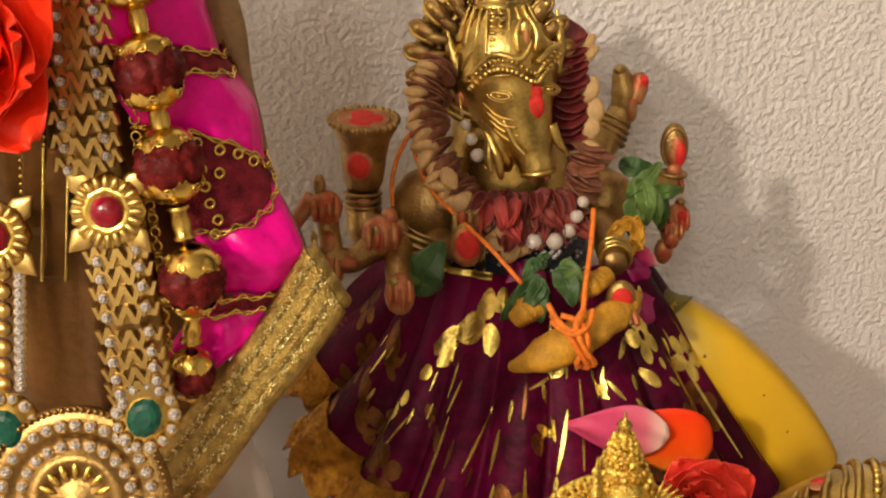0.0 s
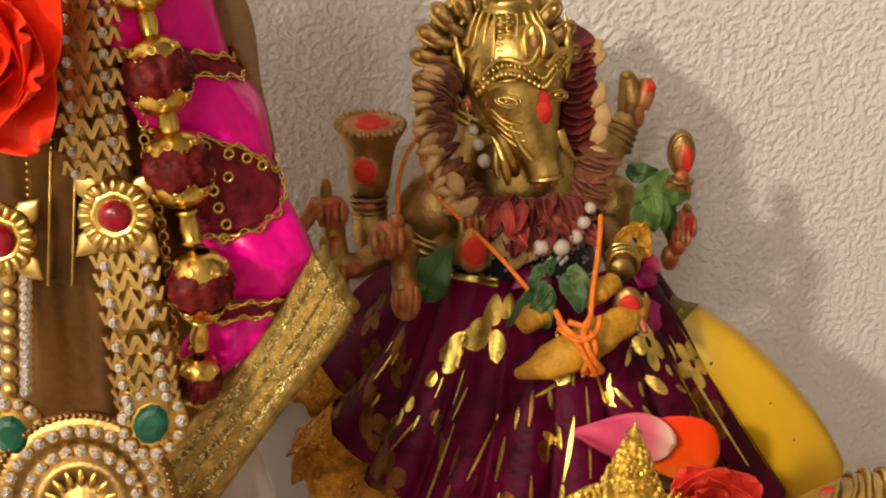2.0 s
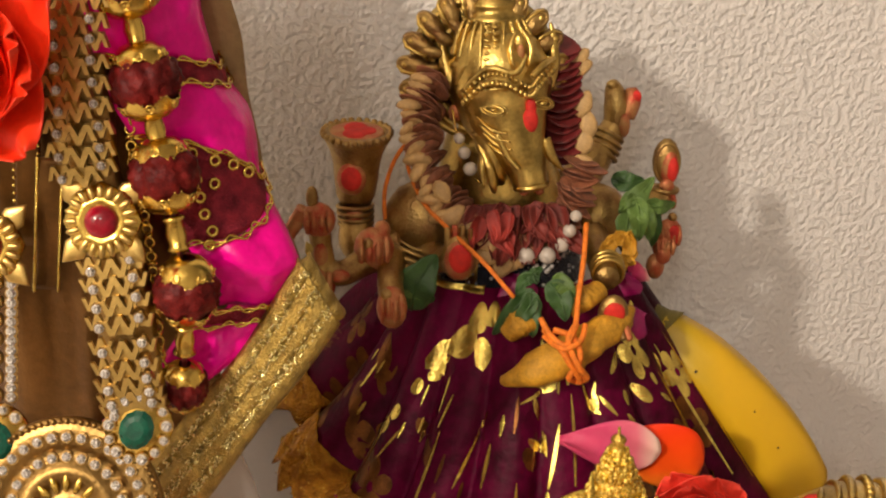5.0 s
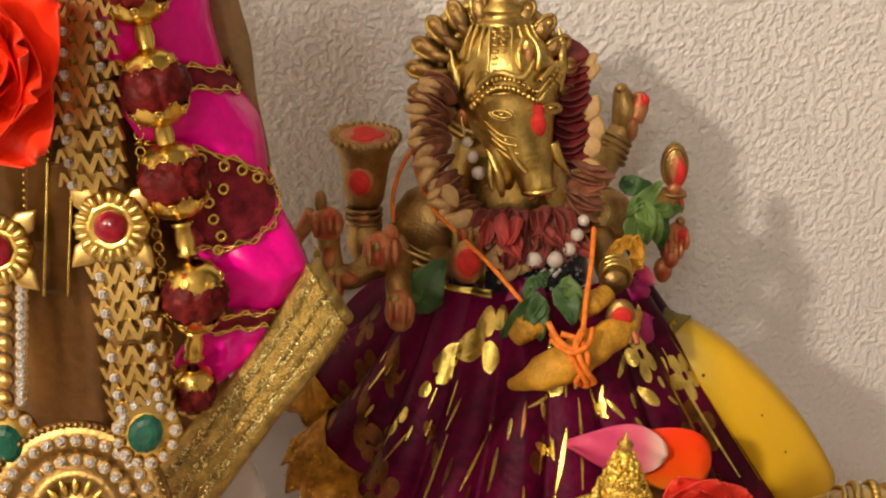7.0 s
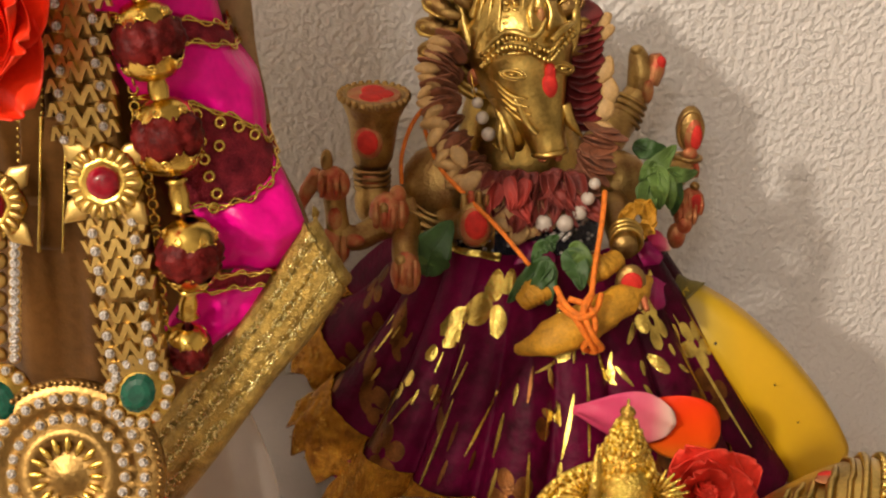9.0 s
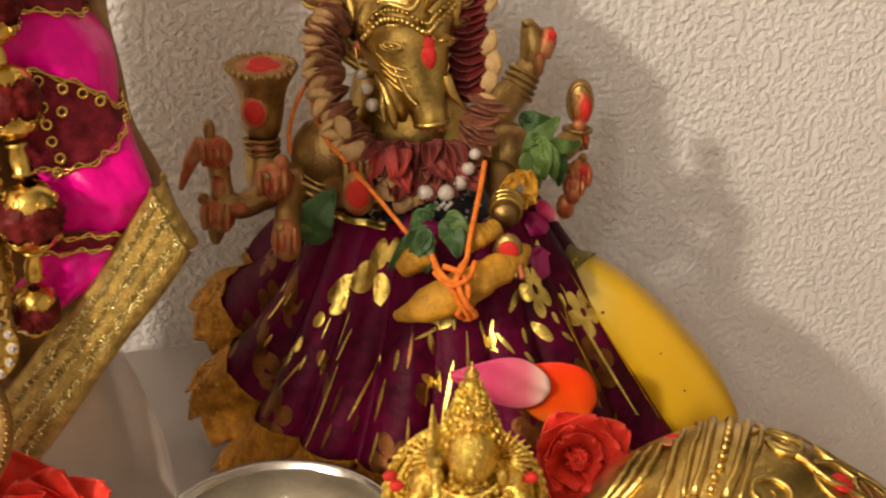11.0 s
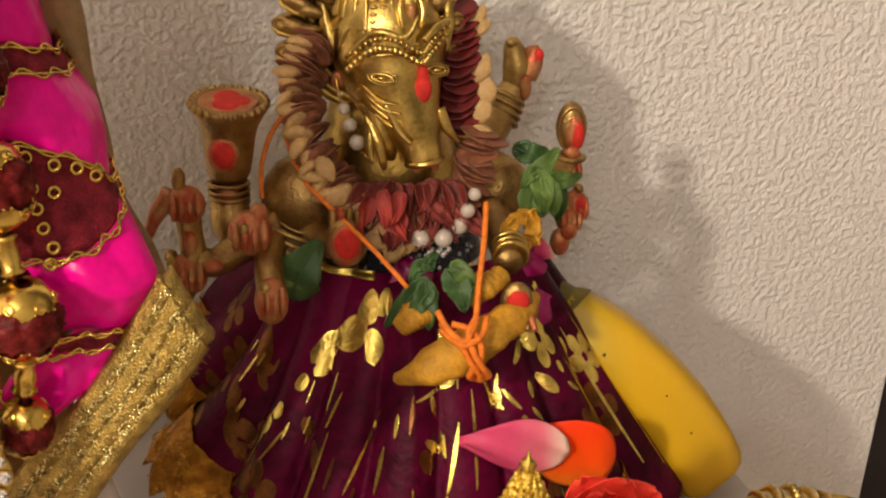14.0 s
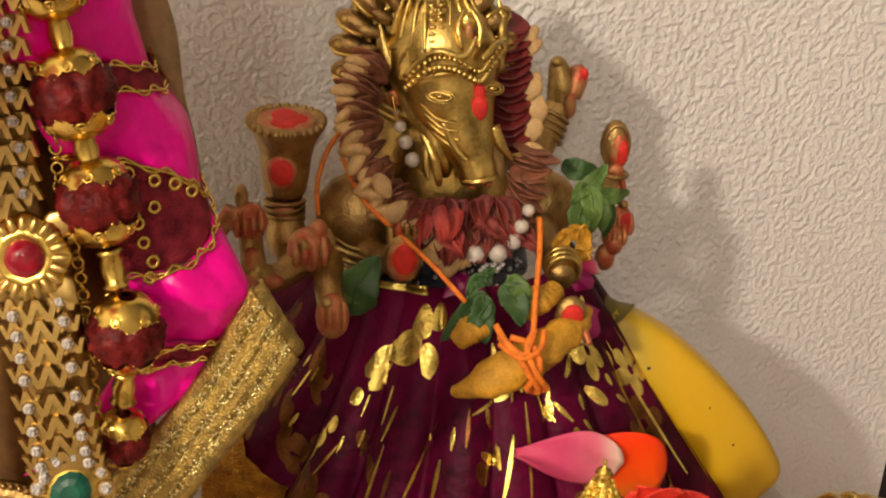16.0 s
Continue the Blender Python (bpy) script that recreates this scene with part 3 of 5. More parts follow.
    # blessing hand before the skirt
    limb([(27, 110, 14), (28, 110, 32), (29.5, 109, 48)], [6, 5.0, 4.6], D)
    for k in range(3):
        ring(bm, along(A(29.8, 112 - 0.5 * k, 42 + 2.4 * k), A(29.5, 110.5, 54)), 5.4 * MM, 0.8 * MM, B, 20)
    blob(31.0, 101.0, 58.0, (5.4, 7.0, 3.0), D, 16)
    blob(31.2, 102.0, 60.4, (3.8, 4.2, 1.3), R)
    for k in range(4):
        limb([(27.5 + 2.2 * k, 101 - 0.4 * k, 58), (30.0 + 2.2 * k, 94.5 - 0.2 * k, 65)], [1.6, 1.1], P if k % 2 else D, 8)
    for k in range(5):
        limb([(-46 + 0.8 * k, 117 - 2.4 * k, 30.5 + 0.6 * k), (-38 + 0.4 * k, 113.5 - 2.4 * k, 34.0 + 0.5 * k), (-28, 114 - 2.4 * k, 32.0)], [0.4, 0.7, 0.4], D, 6)
    for u, v, w, r in ((-54, 112, 33, (4.4, 3.4, 2.2)), (-61, 124, 27, (3.6, 2.6, 1.6)), (-65, 113, 54, (4.2, 2.6, 1.8)), (-71, 121, 53.6, (2.6, 4.6, 1.6)), (-47, 111, 58, (3.4, 2.8, 3.0)), (41, 142, -18.6, (2.2, 5.0, 1.4)), (57, 122, -6, (3.0, 3.0, 1.6)), (55, 100, 10.5, (3.0, 3.6, 1.6))):
        blob(u, v, w, r, P, 10)
    ob = mesh_object("statue", bm, [BRASS, VERMILION, PASTE, BRASS_DULL])
    return tagged(ob, "brass boar-headed statue daubed with red vermilion, arms raised", "statue")


statue()


# ---- the statue's skirt ----
def skirt_point(p, h, lift=0.0):
    """p from -1 (one side) over 0 (front) to 1 (the other side); h from 0 at the waist to 1 at the hem."""
    a = p * radians(100)
    e = max(0.0, h) ** (0.55 + (0.70 if p < 0 else 0.45) * abs(math.sin(a)))
    low = 44 * (max(0.0, -p - 0.50) / 0.5) ** 1.1 + 3 * max(0.0, p)
    u = (-4 + 44 * math.sin(a)) * (1 - e) + (0 + (91 if p < 0 else 99) * math.sin(a)) * e
    w = (6 + 30 * math.cos(a)) * (1 - e) + (14 + 86 * math.cos(a)) * e
    v = 99 * (1 - h) + (2 + low) * h
    q = p - 0.26 * (1 - h) * min(1.0, max(0.0, 0.45 - p))
    fold = abs(math.sin(q * 14.5 + 0.6 * math.sin(3 * q))) ** 0.6
    r = (fold - 0.55) * (1.6 + 11.5 * h) + lift
    d = Vector((math.sin(a), 0.28, math.cos(a))).normalized()
    return A(u + d[0] * r, v + d[1] * r, w + d[2] * r)


skirt = empty("skirt", "purple silk pleated skirt printed with gold flowers on the statue", "skirt", at=A(0, 0, 20))
bm = bmesh.new()
grid(bm, lambda s, t: skirt_point(-1.06 + 2.12 * s, 0.98 * t), 220, 34)
part("pleated_cloth", bm, PURPLE, skirt)
# scalloped metallic border
rnd = random.Random(14)
bm = bmesh.new()
saw = lambda p: abs(((p * 15.0 + 0.1 * math.sin(9 * p)) % 1.0) - 0.5) * 2
grid(bm, lambda s, t: skirt_point(-1.06 + 1.66 * s, 0.74 + t * (0.22 + 0.085 * (1 - saw(-1.06 + 1.66 * s))), 0.8 + 1.6 * noise.noise(Vector((s * 46, t * 3.5, 2.2))) + 0.7 * noise.noise(Vector((s * 150, t * 9.0, 7.2)))), 420, 18, 0, 0.0005)
part("zari_border", bm, ZARI, skirt, "scalloped amber gold border")
# foil balls scattered over the border to put its sparkle into shape
bm = bmesh.new()
for k in range(620):
    p = -1.05 + 1.62 * rnd.random()
    h = 0.80 + 0.20 * rnd.random()
    ball(bm, skirt_point(p, h, 1.2 + 1.6 * noise.noise(Vector(((p + 1.06) / 2.12 * 46, (h - 0.79) * 14, 2.2)))), rnd.uniform(0.2, 0.6) * MM, 0, 5)
tagged(part("border_sparkle", bm, FOIL, skirt, "tiny gold balls put in for the border's sparkle"), kind="stuff")


def foil_petal(p, h, dp, dh, wide, mat, name="gold_petal"):
    """A printed foil petal lying on the cloth from (p, h) along (dp, dh)."""
    n = math.hypot(dp, dh * 0.6)
    qx, qy = -dh * 0.6 / n, dp / n / 0.6
    def f(s, t):
        c = max(0.0, math.sin(math.pi * (0.06 + 0.90 * s ** 1.25))) ** 0.6 * wide * (t - 0.5)
        if wide > 0.045:
            c *= 1 - 0.22 * abs(math.sin(9 * math.pi * s)) * (1 - s)
        return skirt_point(p + dp * s + qx * c, h + dh * s + qy * c, 0.35)
    bm = bmesh.new()
    grid(bm, f, 10, 4)
    part(name, bm, mat, skirt)


def foil_flower(p, h, size, petals, mat, start=0.0, spread=math.tau):
    for k in range(petals):
        a = start + spread * k / petals
        foil_petal(p + 0.02 * math.cos(a) * size, h + 0.04 * math.sin(a) * size, 0.115 * size * math.cos(a), 0.19 * size * math.sin(a), 0.092 * size, mat)


rnd = random.Random(4)
BRIGHT = [(-0.259, 0.191, 0.123, -0.064, 0.063), (-0.172, 0.105, 0.070, -0.052, 0.056), (-0.122, 0.219, 0.016, -0.091, 0.065), (-0.328, 0.258, 0.089, -0.072, 0.056), (-0.105, 0.080, 0.052, -0.042, 0.038), (-0.458, 0.530, 0.036, -0.053, 0.031), (-0.417, 0.467, 0.028, -0.047, 0.028), (-0.362, 0.353, 0.041, -0.034, 0.031), (-0.308, 0.298, 0.052, -0.048, 0.035), (0.056, 0.239, 0.064, -0.002, 0.050), (0.408, 0.345, 0.044, 0.062, 0.031)]
DULL_FLOWERS = [(-0.572, 0.344, 0.108, -0.089, 0.050), (-0.541, 0.367, 0.092, -0.017, 0.044), (-0.502, 0.316, -0.108, 0.002, 0.038), (-0.613, 0.541, 0.069, -0.092, 0.056), (-0.738, 0.580, 0.091, -0.078, 0.044), (-0.314, 0.480, 0.030, -0.058, 0.031), (0.013, 0.480, 0.044, -0.034, 0.044), (-0.634, 0.159, 0.114, -0.019, 0.044), (-0.589, 0.611, 0.086, -0.037, 0.050), (-0.278, 0.541, 0.041, -0.052, 0.044)]
STREAK = [(-0.241, 0.433, 0.041, -0.117, 0.008), (-0.142, 0.500, 0.053, -0.159, 0.007), (-0.103, 0.588, 0.025, -0.150, 0.010), (0.067, 0.580, 0.044, -0.206, 0.010), (0.131, 0.573, 0.028, -0.281, 0.009), (-0.177, 0.605, 0.047, -0.145, 0.007), (0.006, 0.292, 0.109, -0.027, 0.008), (0.316, 0.270, 0.064, -0.045, 0.017), (0.295, 0.397, -0.038, -0.069, 0.012), (0.231, 0.372, 0.017, -0.039, 0.015), (-0.425, 0.603, 0.056, -0.113, 0.007)]
for row in BRIGHT:
    foil_petal(*row, FOIL)
for p, h, dp, dh, wide in DULL_FLOWERS:
    # a dull printed flower: three petals fanned from one base
    for turn in (-0.75, 0.0, 0.75):
        c, q = math.cos(turn), math.sin(turn)
        foil_petal(p, h, 0.62 * (dp * c - dh * 0.6 * q), 0.62 * (dh * c + dp / 0.6 * q), wide * 0.6, FOIL_DULL)
for row in STREAK:
    foil_petal(*row, FOIL, "gold_streak")
foil_flower(-0.80, 0.34, 0.5, 5, FOIL_DULL, 0.1)
foil_flower(0.46, 0.24, 0.42, 5, FOIL, 0.6)
foil_flower(0.52, 0.58, 0.4, 5, FOIL_DULL, 0.5)
foil_flower(0.66, 0.40, 0.40, 5, FOIL, 0.5)
foil_flower(0.30, 0.62, 0.4, 5, FOIL_DULL, 0.5)
foil_flower(-0.05, 0.70, 0.45, 5, FOIL_DULL, 0.5)
foil_flower(-0.42, 0.70, 0.45, 5, FOIL_DULL, 0.9)
# thin slivers of foil on the pleat ridges
for k in range(26):
    p, h = rnd.uniform(-0.62, 0.66), rnd.uniform(0.35, 0.75)
    n = rnd.uniform(0.04, 0.12)
    foil_petal(p, h, 0.30 * n * max(0.0, 0.45 - p), -n, rnd.uniform(0.004, 0.011), FOIL if rnd.random() < 0.5 else FOIL_DULL, "gold_streak")
# highlights on crumpled silk below the turmeric, put in as slivers of foil
for k in range(30):
    p, h = rnd.uniform(0.04, 0.62), rnd.uniform(0.16, 0.50)
    a, n = rnd.uniform(-1.0, 0.6), rnd.uniform(0.025, 0.06)
    foil_petal(p, h, n * math.sin(a), -1.4 * n * math.cos(a), rnd.uniform(0.008, 0.022), FOIL, "gold_streak")
# long gold lines down the side folds
for p, h, dp, dh in ((0.66, 0.80, -0.03, -0.52), (0.72, 0.86, -0.02, -0.60), (0.58, 0.74, -0.05, -0.40), (0.78, 0.70, -0.01, -0.45), (0.35, 0.78, -0.02, -0.34), (-0.30, 0.80, 0.07, -0.36), (-0.52, 0.78, 0.10, -0.34), (-0.02, 0.84, 0.01, -0.30)):
    foil_petal(p, h, dp, dh, 0.009, FOIL, "gold_streak")
for p, h in ((-0.70, 0.50), (-0.74, 0.70), (-0.50, 0.62), (0.40, 0.66), (0.62, 0.58)):
    foil_flower(p, h, 0.45, 5, FOIL_DULL, 10 * p)
# waistband and tucked folds
bm = bmesh.new()
grid(bm, lambda s, t: skirt_point(-0.62 + 0.50 * s, -0.008 + 0.02 * t, 0.8 + 0.6 * math.sin(math.pi * t)), 30, 5, 0, 0.0006)
part("waistband", bm, FOIL, skirt, "bright gold waistband edge")
for p, h, r, s in ((0.02, 0.00, 8, 20), (0.52, 0.16, 7, -30), (0.64, 0.06, 6, 10)):
    c = skirt_point(p, h, 1.0)
    m = Matrix.Translation(c) @ frame_at(0, 0, 0, 30, s).to_3x3().to_4x4()
    bm = bmesh.new()
    grid(bm, lambda a, b: m @ Vector(((a - 0.5) * 2 * r * MM * (0.7 + 0.3 * math.sin(5 * b)), (b - 0.5) * 1.5 * r * MM, (1.8 * math.sin(math.pi * a) * math.sin(math.pi * b) + 0.35 * math.sin(9 * a + 4 * b)) * MM)), 14, 12, 0, 0.0004)
    part("silk_tuck", bm, MAGENTA, skirt, "bright magenta silk tuck")

# blouse under the garland
blouse = empty("blouse", "dark sequinned blouse with magenta trim under the garland", "blouse", at=A(-2, 95, 25))
bm = bmesh.new()
grid(bm, lambda s, t: A(-5 + (30 - 4 * t) * math.sin(radians(-80 + 160 * s)), 92 + 24 * t, 2 + 31 * math.cos(radians(-80 + 160 * s)) + 2 * math.sin(14 * s)), 30, 8, 0, 0.001)
part("bodice", bm, NAVY, blouse)
bm = bmesh.new()
for k in range(90):
    a, t = radians(rnd.uniform(-60, 60)), rnd.uniform(0.1, 0.9)
    ball(bm, A(-5 + (31 - 4 * t) * math.sin(a), 92 + 24 * t, 3 + 31.5 * math.cos(a)), rnd.uniform(0.5, 0.9) * MM, 0, 6)
tagged(part("sequin_scatter", bm, RHINE, blouse, "tiny silver sequins"), kind="stuff")


# ---- garland of dried petals ----
def oval_mesh(name, mat, a, b, c, cup=0.0):
    bm = bmesh.new()
    bmesh.ops.create_uvsphere(bm, u_segments=12, v_segments=8, radius=1)
    for v in bm.verts:
        x, y, z = v.co
        k = 1 - 0.35 * max(0, x)
        v.co = Vector((x * a, y * b * k, z * c + cup * (x * x + y * y) - cup * 0.5)) * MM
    return mesh_of(name, bm, mat)


garland = empty("petal_garland", "garland of dried brown and cream petals round the statue's neck", "garland", at=A(-8, 112, 30))
M_BROWN, M_BROWN2 = oval_mesh("brown_petal", PETAL_BROWN, 7.5, 5.2, 0.9, 1.2), oval_mesh("brown_petal_b", PETAL_BROWN, 6.6, 4.6, 0.8, -1.4)
M_CREAM = oval_mesh("cream_petal", PETAL_CREAM, 4.6, 3.0, 2.0, 0.5)
M_MAROON = oval_mesh("maroon_petal", PETAL_MAROON, 8.0, 6.5, 1.2, 1.5)
loop = curve_points([A(*p) for p in ((-33, 172, 14), (-37, 162, 18), (-36, 151, 24), (-32, 140, 28), (-26, 130, 31), (-17, 122, 34), (-6, 118, 36), (5, 119, 35), (14, 125, 32), (20, 134, 28), (22, 145, 22), (20, 157, 16), (17, 170, 10), (15, 180, 6))], 92)
centre = A(-8, 150, 24)
for k, p in enumerate(loop):
    tang = (loop[min(k + 1, 91)] - loop[max(k - 1, 0)]).normalized()
    outw = (p - centre - tang * (p - centre).dot(tang)).normalized()
    side = tang.cross(outw)
    rot = Matrix((outw, side, tang)).transposed().to_4x4()
    jit = Euler([rnd.uniform(-0.35, 0.35) for _ in range(3)]).to_matrix().to_4x4()
    if k > 69:
        continue
    mesh = M_BROWN if rnd.random() < 0.6 else M_BROWN2
    m = Matrix.Translation(p + outw * rnd.uniform(-1.5, 1) * MM + side * rnd.uniform(-2, 2) * MM) @ rot @ Matrix.Rotation(0.45, 4, "X") @ jit @ Matrix.Scale(rnd.uniform(0.85, 1.15), 4)
    piece("petal", mesh, m, garland)
    if k % 2 == 0 and k < 54:
        q = p + outw * (rnd.uniform(2.5, 4.5) * MM) + Vector((0, 0, -0.001)) + OUT * 0.002
        piece("cream_petal", M_CREAM, Matrix.Translation(q) @ rot @ Euler([rnd.uniform(-0.7, 0.7) for _ in range(3)]).to_matrix().to_4x4() @ Matrix.Scale(rnd.uniform(0.8, 1.25), 4), garland)
for u, v, w in ((-21, 123, 38), (-17, 118, 40), (-12, 114.5, 41), (-7, 112, 41), (-13, 120, 41), (-25, 128, 36), (-29, 136, 33), (-19, 112, 38), (-3, 112, 39)):
    piece("cream_petal", M_CREAM, frame_at(u, v, w, 20, rnd.uniform(-90, 90), rnd.uniform(1.0, 1.35)), garland)
# dark petals stacked beside the cheek
for k in range(15):
    t = k / 14
    piece("maroon_petal", M_MAROON, frame_at(15.6 - 2.6 * t + rnd.uniform(-0.8, 0.8), 143 + 38 * t, 14 - 9 * t + (k % 2), 62, rnd.uniform(-16, 16), 0.92, rnd.uniform(-12, 12)), garland)
for u, v, w, q in ((22.5, 148, 14, 80), (23.8, 154, 12, 95), (22.0, 161, 10, 70), (20.2, 173.5, 6, 20), (22.6, 141, 20, -35), (19.6, 176.5, 5, 40)):
    piece("cream_petal", M_CREAM, frame_at(u, v, w, 20, q, 1.15), garland)


def cup_petal(name, mat, size, deep=0.35, ruffle=0.06, tip=0.0):
    """A cupped flower petal, its base at the origin, reaching along y."""
    bm = bmesh.new()
    def f(s, t):
        wide = math.sin(math.pi * (0.12 + 0.80 * t) ** (0.75 + tip)) * 0.52
        x = (s - 0.5) * 2 * wide
        z = deep * (t * t + 0.7 * (x * x) * 2) + ruffle * math.sin(9 * s + 5 * t) * t
        return Vector((x, t, z)) * size * MM
    grid(bm, f, 12, 12, 0, 0.00035)
    return mesh_of(name, bm, mat)


M_DRY = cup_petal("dry_rose_petal", PETAL_RED, 13, 0.5, 0.10)
dry = empty("dried_rose", "dried dark red rose petals tucked under the snout", "rose", at=A(-1, 128, 36))
for k in range(20):
    u = -15 + 28 * (k % 10) / 9
    lowr = k // 10
    piece("petal", M_DRY, frame_at(u + rnd.uniform(-1, 1), 132 - 7 * lowr + rnd.uniform(-1, 1), 34 + 3 * lowr, 10, 180 + u * 1.4 + rnd.uniform(-25, 25), rnd.uniform(0.8, 1.1), rnd.uniform(-60, 60)) @ Matrix.Diagonal((0.62, 1, 1.25, 1)), dry)

M_DRY_RED = cup_petal("dry_rose_petal_red", VERMILION_PETAL, 13, 0.5, 0.10)
for u, v, w, q in ((-15, 126, 41, 150), (-11, 129, 42, 200), (-8, 124, 43, 185), (-12, 121, 42, 240), (-5, 128, 42, 170)):
    piece("petal", M_DRY_RED, frame_at(u, v + 4, w, 10, q, 0.78, 25 * math.sin(u)) @ Matrix.Diagonal((0.58, 1, 1.3, 1)), dry)

# ---- pearls ----
def pearl_mesh(r):
    bm = bmesh.new()
    bmesh.ops.create_uvsphere(bm, u_segments=16, v_segments=10, radius=r * MM)
    return mesh_of("pearl", bm, PEARL)


M_PEARL = pearl_mesh(1)
necklace = empty("pearl_necklace", "short string of round cream pearls on the blouse", "necklace", at=A(5, 108, 36))
for u, v, w, r in ((1, 115.6, 43, 3.2), (8.4, 115.9, 43, 3.2), (13.4, 119.6, 42, 2.7), (16.2, 124.2, 40, 2.5), (18.4, 129, 38, 2.2), (-4.6, 115, 42, 1.2)):
    piece("pearl", M_PEARL, frame_at(u, v, w, 0, 0, r), necklace)
bm = bmesh.new()
for k in range(9):
    ball(bm, A(3 + 0.9 * k, 109.5 + (k % 3) * 1.1, 43), 0.9 * MM, 0, 8)
part("clasp", bm, RHINE, necklace, "cluster of small silver stones")
earring = empty("pearl_earring", "earring of three pearls hanging beside the snout", "earring", at=A(-20, 147, 22))
for u, v, w, r in ((-23.0, 152.5, 23, 2.1), (-21.2, 147.8, 25, 2.4), (-19.0, 142.4, 27, 2.6), (-24.2, 156.5, 21, 1.1)):
    piece("pearl", M_PEARL, frame_at(u, v, w, 0, 0, r), earring)
bm = bmesh.new()
tube(bm, curve_points([A(-25.5, 162, 19), A(-24.5, 157, 22), A(-24, 154, 22)], 8), 0.4 * MM, 0, 6)
tube(bm, [A(-17.5, 138.5, 26), A(-15, 137, 28)], 0.4 * MM, 0, 6)
part("hook", bm, GOLD, earring, "thin gold hook")

# ---- leaves ----
def leaf(thing, pts, wide, mat, fold=0.25, name="leaf_blade", roll=0.0):
    """A leaf along points, pointed at both ends, folded on its midrib."""
    line = curve_points([A(*p) for p in pts], 15)
    def f(s, t):
        k = min(13, int(t * 14))
        p = line[k].lerp(line[k + 1], t * 14 - k)
        d = (line[k + 1] - line[k]).normalized()
        view = (OUT * math.cos(roll) + RIGHT * math.sin(roll) + Vector((0, 0, 0.45))).normalized()
        side = d.cross(view).normalized()
        x = (s - 0.5) * 2
        half = wide * MM * math.sin(math.pi * (0.04 + 0.94 * t) ** 0.8) * (1 + 0.05 * math.sin(23 * t))
        return p + side * x * half + view * (abs(x) * half * fold + 0.0006 * math.sin(11 * t + 3 * s))
    bm = bmesh.new()
    grid(bm, f, 8, 20, 0, 0.00025)
    bm2 = part(name, bm, mat, thing)
    bm = bmesh.new()
    tube(bm, [p + (OUT * 0.0004) for p in line[:-1]], [0.5 * MM * (1 - 0.6 * k / 13) for k in range(14)], 0, 6)
    part("midrib", bm, mat, bm2)


l1 = empty("green_leaf", "broad green leaf tucked beside the open palm", "leaf", at=A(-38, 105, 44))
leaf(l1, [(-40, 96, 47), (-38, 107, 50), (-31, 118, 47)], 7.5, LEAF_DARK)
leaf(l1, [(-49, 107, 46), (-42, 107, 48), (-33, 101, 48)], 5.5, LEAF)
l2 = empty("leaf_sprig", "sprig of green leaves tucked under the raised arms", "leaves", at=A(40, 122, 20))
leaf(l2, [(33.7, 132.5, 10), (39.4, 131.6, 13), (46.0, 131.6, 11)], 3.9, LEAF_DARK)
leaf(l2, [(36.1, 124.7, 22), (41.9, 129.0, 21), (48.4, 135.0, 16)], 3.9, LEAF)
leaf(l2, [(41.0, 129.9, 22), (42.7, 123.0, 25), (43.5, 112.7, 24)], 4.0, LEAF)
leaf(l2, [(42.7, 127.3, 23), (46.0, 121.3, 25), (47.6, 111.8, 22)], 3.4, LEAF)
leaf(l2, [(41.9, 129.0, 22), (38.6, 129.0, 24), (35.3, 123.9, 24)], 2.2, LEAF)
leaf(l2, [(44.3, 127.3, 22), (50.9, 124.7, 20), (57.4, 123.9, 14)], 2.9, LEAF)
leaf(l2, [(46.0, 126.4, 20), (49.2, 117.8, 20), (49.2, 107.5, 18)], 3.1, LEAF_DARK)
leaf(l2, [(39.4, 124.7, 23), (38.6, 117.8, 24), (41.9, 109.2, 24)], 4.3, LEAF)
l3 = empty("basil_sprig", "sprig of dark basil leaves lying on the turmeric", "leaves", at=A(4, 102, 60))
leaf(l3, [(3, 110, 58), (-4, 103, 60), (-11, 93, 60)], 3.4, LEAF_DARK)
leaf(l3, [(2, 110, 59), (2, 103, 62), (3, 95, 65)], 3.8, LEAF_DARK)
leaf(l3, [(8, 113, 58), (12, 109, 62), (14, 102, 66)], 4.6, LEAF_DARK)
leaf(l3, [(9, 113, 58), (13, 113, 60), (18, 106, 62)], 3.4, LEAF)
leaf(l3, [(2, 112, 58), (0, 113, 56), (-3, 108, 58)], 2.8, LEAF_DARK)
leaf(l3, [(4, 108, 60), (0, 104, 63), (-4, 98, 64)], 3.0, LEAF_DARK)
leaf(l3, [(4, 112, 57), (3, 115, 56), (6, 117, 55)], 2.2, LEAF_DARK)

# ---- orange marigold bit, pink shell ----
mg = empty("marigold_bloom", "small crumpled orange marigold bloom under the leaves", "flower", at=A(35, 114, 34))
M_MARI = cup_petal("marigold_petal", TURMERIC, 6, 0.5, 0.12)
for k in range(12):
    piece("petal", M_MARI, frame_at(35 + 3.4 * math.cos(k * 2.4), 114 + 3.8 * math.sin(k * 2.4), 34, 20, k * 137, 0.9, 30 * math.sin(k)), mg)
bm = bmesh.new()
m = along(A(43, 95, 12), A(52, 91, 16))
lathe(bm, m, [(r * MM, h * MM) for r, h in ((0.8, -5), (2.6, -3), (4.0, 0), (3.6, 2), (2.8, 3.6), (2.9, 4.6), (1.6, 6.4), (0.5, 8))], 20, 0, lambda a, h: 1 + 0.08 * math.sin(4 * a + 900 * h))
tagged(mesh_object("pink_shell", bm, PETAL_PINK), "tiny pink and white spiral shell held in a hand", "shell")


